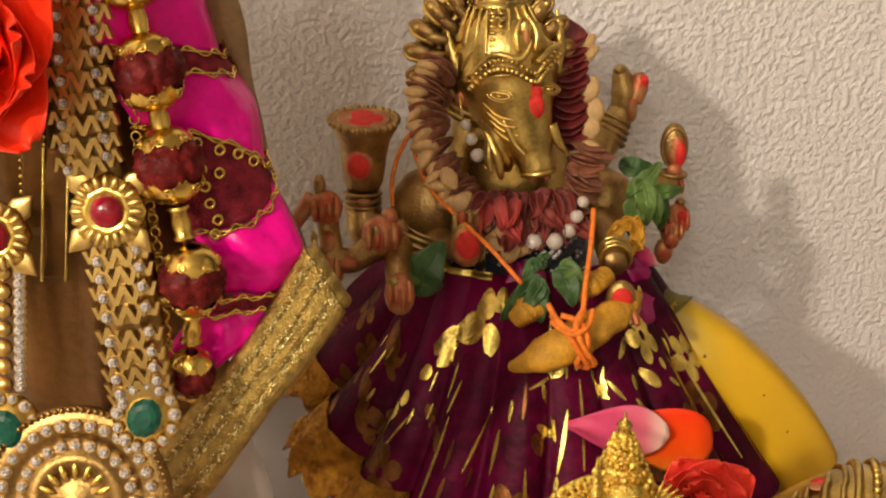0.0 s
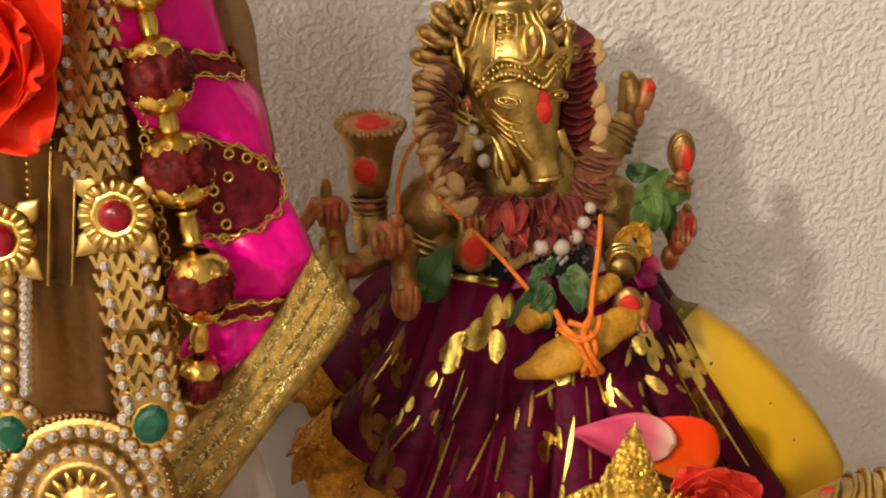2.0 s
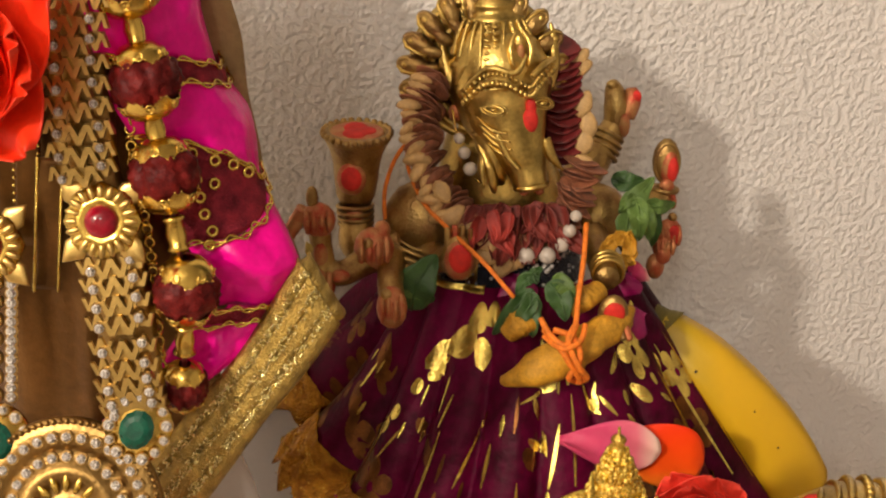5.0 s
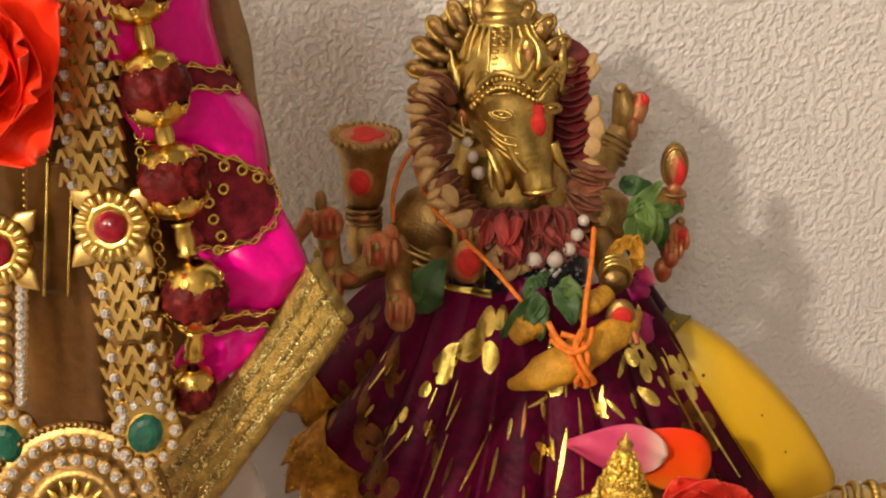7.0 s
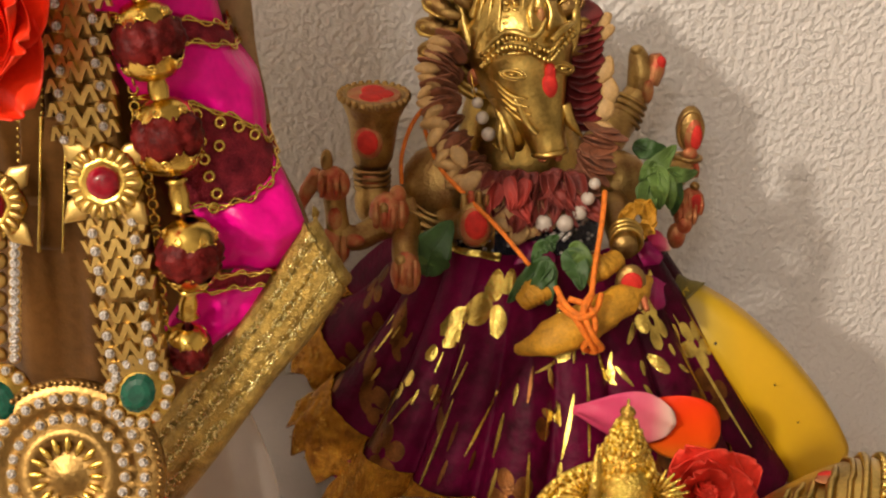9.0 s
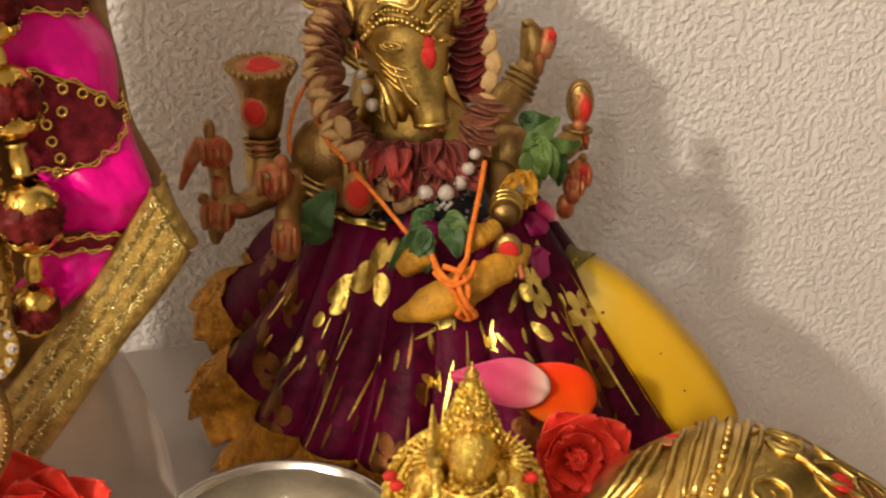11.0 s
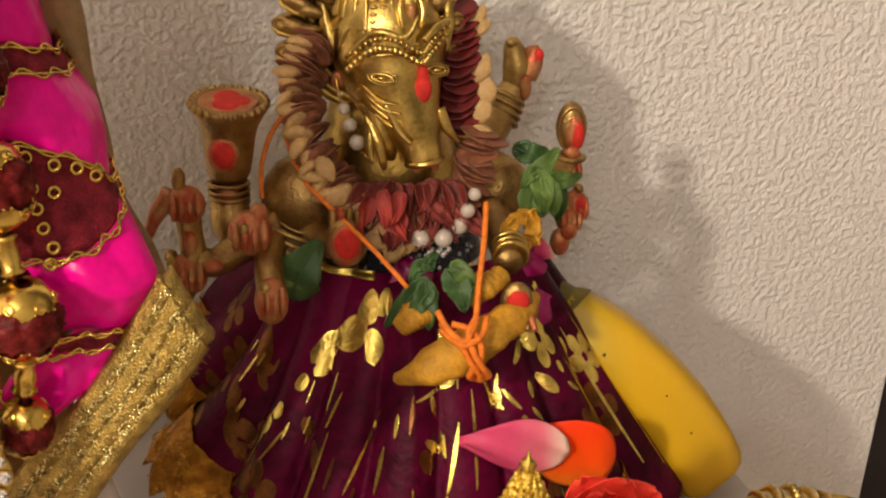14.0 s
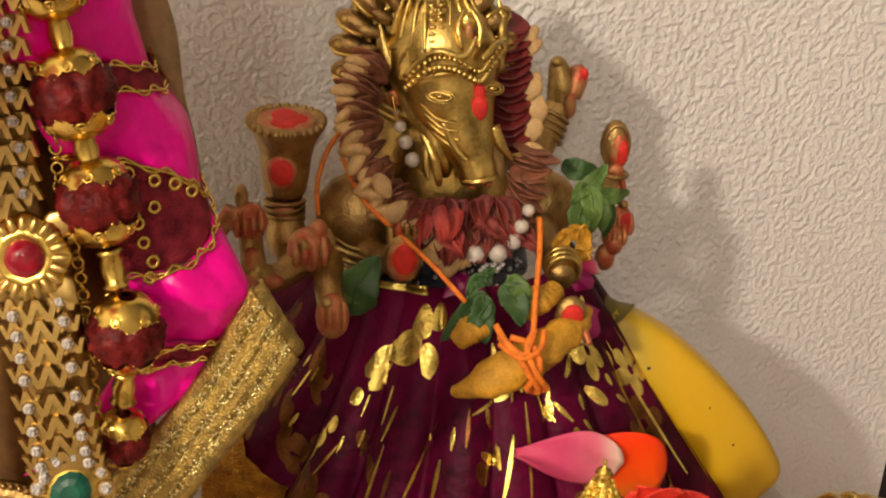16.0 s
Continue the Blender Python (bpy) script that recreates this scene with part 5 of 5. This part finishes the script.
# second strand
strand = empty("stone_strand", "strand of round clear stones with a green gem cluster", "necklace", at=A(-140, 150, 166))
for k in range(15):
    t = k / 14
    p = (-139.2 - 1.8 * t, 171 - 34 * t, 163 + 10 * t)
    piece("stone", M_STONE, frame_at(*p, 20, 10 * k, 1.05), strand)
    if k % 2 == 0:
        bm = bmesh.new()
        lathe(bm, frame_at(p[0] - 4.5, p[1], p[2] - 1, 20), [(1.6 * MM, -1 * MM), (2.4 * MM, 0), (2.0 * MM, 1.4 * MM), (0.8 * MM, 2.0 * MM)], 12)
        part("gold_bead", bm, GOLD_MATT, strand, "small gold bead")
gem_cluster(strand, (-143.3, 128.6, 180), 20)
flower_setting(strand, (-144.5, 177, 164), RUBY, 4.4, "domed dark red glass gem")
for k in range(9):
    t = k / 8
    piece("stone", M_STONE_S, frame_at(-147 - 2 * t, 168 - 34 * t, 162 + 8 * t, 20, 0, 1.0), strand)

# round pendant
pend = empty("round_pendant", "round gold pendant with two rings of clear stones", "pendant", at=A(-125, 112, 188))
pm = frame_at(-124.6, 112.0, 189, 24)
bm = bmesh.new()
lathe(bm, pm, [(r * MM, h * MM) for r, h in ((24.5, -2), (25.2, 0), (24.6, 1.4), (21.5, 1.0), (18.0, 1.8), (17.4, 0.8), (13.6, 1.6), (12.4, 3.0), (9.4, 3.0), (8.6, 1.6), (4.5, 2.2), (2.0, 3.4))], 56)
part("disc", bm, BRASS_OLD, pend)
bm = bmesh.new()
for k in range(84):
    a = k * math.tau / 84
    ball(bm, pm @ Vector((24.0 * MM * math.cos(a), 24.0 * MM * math.sin(a), 1.6 * MM)), 0.85 * MM, 0, 6)
part("rope_rim", bm, BRASS_OLD, pend, "beaded gold rim")
for r, nn, sc in ((20.0, 32, 0.98), (14.8, 24, 0.98)):
    for k in range(nn):
        a = k * math.tau / nn
        piece("stone", M_STONE, pm @ Matrix.Translation((r * MM * math.cos(a), r * MM * math.sin(a), 2.0 * MM)) @ Matrix.Rotation(a * 3, 4, "Z") @ Matrix.Scale(sc, 4), pend)
for k in range(16):
    a = k * math.tau / 16
    bm = bmesh.new()
    mm = pm @ Matrix.Rotation(a, 4, "Z") @ Matrix.Translation((8.2 * MM, 0, 2.6 * MM))
    sphere(bm, mm @ Matrix.Diagonal((2.8 * MM, 1.0 * MM, 0.8 * MM, 1)), 8)
    part("ray", bm, GOLD, pend)

# ---- mala of rough beads with gold caps ----
def rudraksha(seed):
    bm = bmesh.new()
    bmesh.ops.create_icosphere(bm, subdivisions=4, radius=1)
    for v in bm.verts:
        d = v.co.normalized()
        a = math.atan2(d.y, d.x)
        groove = -0.16 * math.exp(-((abs(math.sin(2.5 * a)) / 0.16) ** 2)) * (1 - d.z ** 4)
        nn = d * 3.2 + Vector((seed * 9.1, 0, 0))
        knob = 0.20 * abs(noise.noise(nn * 1.4)) + 0.09 * noise.noise(nn * 2.4) + 0.04 * noise.noise(nn * 5)
        v.co = d * (1 + groove + knob - 0.04) * 9.3 * MM
        v.co.z *= 0.90
    return mesh_of("rudraksha_seed", bm, BEAD)


def cap(bm, m, r, flip=False):
    """A pierced gold bead cap with a scalloped edge."""
    k = -1 if flip else 1
    prof = [(0.30 * r, 0.62 * r), (0.62 * r, 0.52 * r), (0.86 * r, 0.28 * r), (1.0 * r, -0.02 * r)]
    seg = 30
    rows = []
    for i, (rr, h) in enumerate(prof):
        rows.append([bm.verts.new(m @ Vector((rr * MM * math.cos(a), rr * MM * math.sin(a), k * MM * (h + (0.16 * r * math.cos(6 * a) if i == 3 else 0))))) for a in [q * math.tau / seg for q in range(seg)]])
    for a, b in zip(rows, rows[1:]):
        for q in range(seg):
            bm.faces.new((a[q], a[(q + 1) % seg], b[(q + 1) % seg], b[q]))
    for q in range(6):
        a = (q + 0.0) * math.tau / 6
        ring(bm, m @ Matrix.Translation((0.93 * r * MM * math.cos(a), 0.93 * r * MM * math.sin(a), k * 0.16 * r * MM)) @ Vector((math.cos(a), math.sin(a), 0.5 * k)).to_track_quat("Z", "Y").to_matrix().to_4x4(), 0.15 * r * MM, 0.05 * r * MM, 0, 10, 5)
    for q in range(seg):
        a = q * math.tau / seg
        ball(bm, m @ Vector((1.01 * r * MM * math.cos(a), 1.01 * r * MM * math.sin(a), k * MM * (-0.02 * r + 0.16 * r * math.cos(6 * a)))), 0.05 * r * MM, 0, 5)


mala = empty("bead_mala", "mala of dark red rough seed beads between gold caps", "necklace", at=A(-97, 180, 160))
beads = [(-104.3, 244.2, 155, 0.95), (-100.5, 220.0, 160, 0.95), (-96.8, 196.7, 164, 0.95), (-92.5, 167.8, 171, 0.92), (-95.9, 139, 170, 0.72)]
for i, (u, v, w, s) in enumerate(beads):
    nxt = beads[min(i + 1, 4)] if i < 4 else (-98, 126, 168, 1)
    down = along(A(u, v, w), A(*nxt[:3]))
    sd = piece("seed_bead", rudraksha(i + 1), down @ Matrix.Rotation(0.7 * i, 4, "Z") @ Matrix.Scale(s, 4), mala, "dark red knobbly seed bead")
    bm = bmesh.new()
    cap(bm, down @ Matrix.Translation((0, 0, 5.2 * s * MM)), 8.2 * s)
    part("bead_cap", bm, GOLD, mala, "pierced gold bead cap")
    bm = bmesh.new()
    cap(bm, down @ Matrix.Translation((0, 0, -5.8 * s * MM)), 7.4 * s, True)
    part("bead_cap", bm, GOLD, mala, "pierced gold bead cap")
    if i < 4:
        gap = (A(*nxt[:3]) - A(u, v, w)).length / MM
        mid = down @ Matrix.Translation((0, 0, 0.5 * gap * MM))
        bm = bmesh.new()
        lathe(bm, mid, [(r * MM, h * MM) for r, h in ((2.0, -4.6), (3.1, -4.0), (2.2, -3.0), (2.7, 0), (2.2, 3.0), (3.1, 4.0), (2.0, 4.6))], 16)
        part("spacer", bm, GOLD, mala, "gold barrel spacer")
        bm = bmesh.new()
        tube(bm, [A(u, v, w), A(*nxt[:3])], 0.7 * MM, 0, 6)
        part("cord", bm, PETAL_MAROON, mala)
bm = bmesh.new()
tube(bm, curve_points([A(-108, 238, 153), A(-110, 226, 154), A(-112, 217, 155)], 10), [1.5 * MM] * 10, 0, 8)
tagged(mesh_object("green_bead_string", bm, EMERALD), "short string of dark green glass beads", "bead")
fine = empty("fine_chain", "fine gold chain running beside the mala", "chain", at=A(-106, 175, 156))
bm = bmesh.new()
ring(bm, Matrix.Identity(4), 1.2 * MM, 0.35 * MM, 0, 12, 5)
M_LINK = mesh_of("chain_link", bm, GOLD)
fl = curve_points([A(-105, 218, 160), A(-105, 198, 162), A(-102, 180, 166), A(-101, 160, 170), A(-101, 142, 171)], 44)
for k, p in enumerate(fl):
    piece("link", M_LINK, Matrix.Translation(p) @ frame_at(0, 0, 0, 15, 40 * k, 1, 70 * (k % 2)).to_3x3().to_4x4(), fine)

# ---- foreground: conch, figurine, bowl, dome ----
conch = empty("brass_conch", "large carved brass conch daubed with red vermilion", "conch", at=A(115, 0, 158))
CA = [(60, 44, 150), (74, 51, 152), (92, 54, 155), (108, 52, 159), (130, 45, 165), (152, 38, 171), (176, 31, 178), (196, 26, 184)]
CR = [13, 27, 37.5, 38.5, 35.0, 29.5, 23, 15]
caxis = curve_points([A(*p) for p in CA], 80)
crad = np.interp(np.linspace(0, 1, 80), np.linspace(0, 1, 8), CR)


def conch_point(s, a, lift=0.0):
    """s along the axis from 0 to 1, a round it: 0 is up and toward the room."""
    f = s * 79
    k = min(78, int(f))
    c = caxis[k].lerp(caxis[k + 1], f - k)
    d = (caxis[k + 1] - caxis[k]).normalized()
    up = (Vector((0, 0, 0.86)) + OUT * 0.5)
    up = (up - d * up.dot(d)).normalized()
    side = up.cross(d)
    r = (float(np.interp(f, range(80), crad)) + lift) * MM
    return c + (up * math.cos(a) + side * math.sin(a)) * r


bm = bmesh.new()
grid(bm, lambda s, t: conch_point(s, t * math.tau), 80, 56)
bmesh.ops.remove_doubles(bm, verts=bm.verts, dist=1e-6)
part("conch_body", bm, BRASS, conch)


def conch_line(name, pts, r, label="", n=40, mat=None):
    """A raised rib over the conch through (s, a) places."""
    flat = curve_points([(s, a, 0) for s, a in pts], n)
    bm = bmesh.new()
    tube(bm, [conch_point(p[0], p[1], 0.2) for p in flat], [r * MM * (0.35 + 0.65 * math.sin(math.pi * min(1, 0.12 + k / n))) for k in range(n)], 0, 8)
    part(name, bm, mat or BRASS, conch, label)


for s, r in ((0.255, 1.0), (0.275, 1.5), (0.325, 1.7), (0.345, 1.0), (0.83, 1.6), (0.855, 1.0), (0.90, 1.4)):
    bm = bmesh.new()
    tube(bm, [conch_point(s + 0.012 * math.sin(a * 2), a, 0.3) for a in [k * math.tau / 60 for k in range(61)]], r * MM, 0, 8)
    part("raised_band", bm, BRASS, conch)
for k in range(40):
    bm = bmesh.new()
    a = -2.0 + 4.0 * k / 39
    ball(bm, conch_point(0.300 + 0.012 * math.sin(a * 2), a, 0.6), (1.5 * MM, 1.5 * MM, 1.5 * MM), 0, 8)
    part("band_bead", bm, BRASS, conch)
# nested chevron ribs before the band
for k in range(4):
    conch_line("chevron_rib", [(0.24 - 0.022 * k, 0.75), (0.22 - 0.026 * k, 0.35), (0.17 - 0.03 * k, 0.05), (0.13 - 0.03 * k, -0.35)] if k else [(0.245, 0.9), (0.235, 0.4), (0.215, 0.0), (0.16, -0.5)], 1.6)
# scrolls
def scroll(s0, a0, size, turn, hand=1):
    pts = []
    for k in range(26):
        f = k / 25
        r = size * (1 - 0.86 * f)
        b = turn + hand * f * 4.4 * math.pi / 1.4
        pts.append((s0 + r * math.cos(b) * 0.0072, a0 + r * math.sin(b) * 0.029))
    conch_line("scroll", pts, 1.15, n=44)
sw = random.Random(6)
for i in range(6):
    for j in range(4):
        s0, a0 = 0.395 + 0.078 * i + sw.uniform(-0.008, 0.008), -0.45 + 0.58 * j + (0.29 if i % 2 else 0)
        if not (0.44 < s0 < 0.55 and 0.3 < a0 < 0.85):
            scroll(s0, a0, sw.uniform(7.0, 9.0), sw.uniform(0, 6.28), sw.choice((-1, 1)))
conch_line("vine", [(0.36, 0.7), (0.42, 0.62), (0.47, 0.50), (0.53, 0.52), (0.60, 0.35), (0.68, 0.25), (0.74, 0.6), (0.80, 0.4)], 1.3)
conch_line("oval_rib", [(0.445, 0.62), (0.48, 0.80), (0.53, 0.70), (0.545, 0.48), (0.50, 0.34), (0.455, 0.42), (0.445, 0.62)], 1.1)
for s, a, z in ((0.23, 0.77, 2.8), (0.49, 0.55, 4.4), (0.08, 0.8, 2.4), (0.80, 0.5, 3.0), (0.46, -0.15, 2.0)):
    bm = bmesh.new()
    p = conch_point(s, a, 0.5)
    nrm = (p - conch_point(s, a, -8)).normalized()
    sphere(bm, Matrix.Translation(p) @ nrm.to_track_quat("Z", "Y").to_matrix().to_4x4() @ Matrix.Diagonal((z * MM, z * 0.8 * MM, 0.8 * MM, 1)), 12)
    for v in bm.verts:
        v.co += nrm.cross(Vector((0, 0, 1))) * noise.noise(v.co * 700) * 0.0012
    part("vermilion_dot", bm, VERMILION, conch, "red vermilion daub")
for s, a, z in ((0.53, 0.52, 8.0), (0.62, 0.40, 7.0), (0.235, 0.70, 4.6)):
    bm = bmesh.new()
    p = conch_point(s, a, 0.15)
    nrm = (p - conch_point(s, a, -8)).normalized()
    sphere(bm, Matrix.Translation(p) @ nrm.to_track_quat("Z", "Y").to_matrix().to_4x4() @ Matrix.Diagonal((z * MM, z * 0.7 * MM, 0.5 * MM, 1)), 14)
    part("paste_smear", bm, PASTE, conch, "dried reddish paste smear")
bm = bmesh.new()
lathe(bm, Matrix.Translation(A(115, 0, 160)), [(0.030, 0), (0.030, 0.004), (0.018, 0.009), (0.016, 0.014), (0.024, 0.020), (0.020, 0.021)], 28)
part("foot", bm, BRASS_OLD, conch)


def figurine():
    """A small gilt seated figure with pointed crown, halo and spear: one plain mesh."""
    bm = bmesh.new()
    r = random.Random(21)
    def F(u, v, w):
        return A(u - 2, v + 1.5, w + 4)
    def L(prof, u, w, seg=20):
        lathe(bm, Matrix.Translation(F(u, 0, w)), [(a * MM, b * MM) for a, b in prof], seg)
    L([(19, 0), (20, 5), (17, 8), (18, 14), (18.5, 30), (17.5, 46), (16.5, 58), (14.5, 70), (11, 78)], 23, 150, 32)
    L([(9.0, 82), (9.2, 88), (8.2, 93), (6.8, 95.5), (7.0, 97), (5.8, 99.5), (4.8, 101), (5.0, 102.2), (3.8, 104.5), (3.2, 106), (3.4, 107), (2.2, 109), (1.5, 110.5), (2.3, 111.8), (1.8, 112.8), (0.5, 113.6), (0.4, 116)], 24, 152, 24)
    ball(bm, F(24.5, 88, 158), (0.0075, 0.0075, 0.0095), 0, 16)
    ball(bm, F(24.5, 86.5, 165), (0.0016, 0.0018, 0.003), 0, 8)
    ball(bm, F(12, 76, 155), (0.0062, 0.006, 0.0055), 0, 12)
    ball(bm, F(36, 76, 154), (0.0062, 0.006, 0.0055), 0, 12)
    ball(bm, F(20, 66, 164), (0.0065, 0.005, 0.008), 0, 12)
    ball(bm, F(31, 64, 164), (0.0065, 0.005, 0.008), 0, 12)
    # halo with toothed rim behind the shoulders
    for rr, th in ((23.5, 1.6), (20.5, 1.3), (17.5, 1.2)):
        ring(bm, frame_at(20, 65, 150, 10), rr * MM, th * MM, 0, 48, 8)
    lathe(bm, frame_at(20, 65, 148, 10), [(24 * MM, 0), (24 * MM, 1.5 * MM), (15 * MM, 3 * MM)], 48)
    for k in range(46):
        a = k * math.tau / 46
        m = frame_at(20, 65, 150.5, 10)
        ball(bm, m @ Vector((24.6 * MM * math.cos(a), 24.6 * MM * math.sin(a), 0.6 * MM)), 1.15 * MM, 0, 6)
        ball(bm, m @ Vector((19.0 * MM * math.cos(a), 19.0 * MM * math.sin(a), 1.6 * MM)), 1.0 * MM, 0, 6)
    # spear
    tube(bm, [F(17.0, 50, 176), F(14.8, 102, 175)], 1.3 * MM, 0, 8)
    tube(bm, [F(14.8, 99, 175), F(14.6, 105, 175), F(14.2, 117, 175)], [3.6 * MM, 3.0 * MM, 0.3 * MM], 0, 8, flat=0.5)
    tube(bm, [F(14.9, 97, 175), F(14.8, 101, 175)], [2.2 * MM, 2.6 * MM], 0, 10)
    # arms
    tube(bm, curve_points([F(11, 78, 158), F(6, 68, 164), F(14, 66, 171)], 10), 2.3 * MM, 0, 10)
    tube(bm, curve_points([F(36, 78, 157), F(42, 68, 162), F(33, 64, 170)], 10), 2.3 * MM, 0, 10)
    # ornament: beads, garlands and folds
    for k in range(700):
        a, v = r.uniform(-1.9, 1.9), r.uniform(28, 84)
        rad = float(np.interp(v, [0, 46, 58, 70, 84], [18, 17.8, 17, 15, 10]))
        ball(bm, F(23 + rad * math.sin(a), v, 150 + rad * math.cos(a) + 0.6), r.uniform(0.6, 1.5) * MM, 0, 6)
    for k in range(7):
        v = 50 + 5.5 * k
        pts = [F(23 + (18 - k) * math.sin(a), v - 6 * math.cos(a), 152 + (17.5 - k) * math.cos(a)) for a in [-1.4 + 2.8 * q / 14 for q in range(15)]]
        tube(bm, pts, 1.0 * MM, 0, 6)
    for k in range(70):
        a, v = r.uniform(-1.7, 1.7), r.uniform(92, 108)
        rad = float(np.interp(v, [92, 100, 108], [8.0, 5.6, 3.0]))
        ball(bm, F(24 + rad * math.sin(a), v, 152 + rad * math.cos(a)), r.uniform(0.5, 1.0) * MM, 0, 6)
    # beaded tiers of the crown and its side sprays
    for v, rad, n, z in ((91, 9.0, 22, 0.9), (94, 8.0, 20, 1.0), (97.5, 6.8, 18, 0.95), (101, 5.4, 16, 0.9), (104.5, 4.2, 14, 0.85), (108, 2.8, 10, 0.75)):
        for k in range(n):
            a = k * math.tau / n
            ball(bm, F(24 + rad * math.sin(a), v, 152 + rad * math.cos(a)), (z * MM, z * MM, 1.5 * z * MM), 0, 8)
    for side in (-1, 1):
        for k in range(9):
            a = radians(18 + 13 * k)
            p = F(24 + side * 8, 84, 154)
            tube(bm, [p, p + RIGHT * side * 0.011 * math.sin(a) + Vector((0, 0, 0.012 * math.cos(a))) + OUT * 0.002], [0.9 * MM, 0.4 * MM], 0, 6)
        ball(bm, F(24 + side * 9.5, 82, 160), (2.2 * MM, 2.2 * MM, 3.0 * MM), 0, 10)
    for u, v, w in ((0.5, 78, 156), (2.5, 76, 158), (42, 80, 157), (20, 72, 170)):
        ball(bm, F(u, v, w), (2.4 * MM, 1.8 * MM, 1.8 * MM), 1, 8)
    ob = mesh_object("figurine", bm, [GILT, VERMILION])
    return tagged(ob, "small gilt seated figurine with pointed crown, halo and spear", "figurine")


figurine()

bowl = empty("steel_bowl", "small steel bowl holding cream paste and white petals", "bowl", at=A(-38, 0, 150))
bm = bmesh.new()
lathe(bm, Matrix.Translation(A(-38, 0, 150)), [(r * MM, h * MM) for r, h in ((22, 0), (26, 2), (34, 16), (38.5, 34), (40, 44), (41.4, 45), (41.2, 46), (39.4, 45.4), (37.4, 36), (33, 20), (26, 8), (20, 6))], 64)
part("bowl_shell", bm, STEEL, bowl)
bm = bmesh.new()
lathe(bm, Matrix.Translation(A(-38, 0, 150)), [(38.9 * MM, 42 * MM), (39.0 * MM, 43.4 * MM), (22 * MM, 43.8 * MM), (8 * MM, 44.0 * MM)], 48)
for v in bm.verts:
    v.co.z += 0.0012 * noise.noise(v.co * 120)
tagged(mesh_object("cream_paste", bm, CREAM), "pale cream paste filling the steel bowl", "paste")
M_WHITE = cup_petal("white_petal", WHITE_PETAL, 8, 0.5, 0.2)
wp = empty("white_petals", "small heap of white petals on the paste", "petals", at=A(-30, 44, 150))
rnd = random.Random(2)
for k in range(34):
    piece("petal", M_WHITE, frame_at(-28 + rnd.uniform(-14, 12), 44.6 + rnd.uniform(0, 2), 154 + rnd.uniform(-12, 10), rnd.uniform(30, 90), rnd.uniform(0, 360), rnd.uniform(0.7, 1.1)), wp)

bm = bmesh.new()
lathe(bm, Matrix.Translation(A(-143, 0, 104)), [(math.cos(a) * 58 * MM, math.sin(a) * 112 * MM) for a in [k * 1.45 / 22 for k in range(23)]], 64)
dome = mesh_object("acrylic_dome", bm, FROST)
dome.visible_shadow = False
tagged(dome, "translucent frosted acrylic dome under the gold braid", "dome")
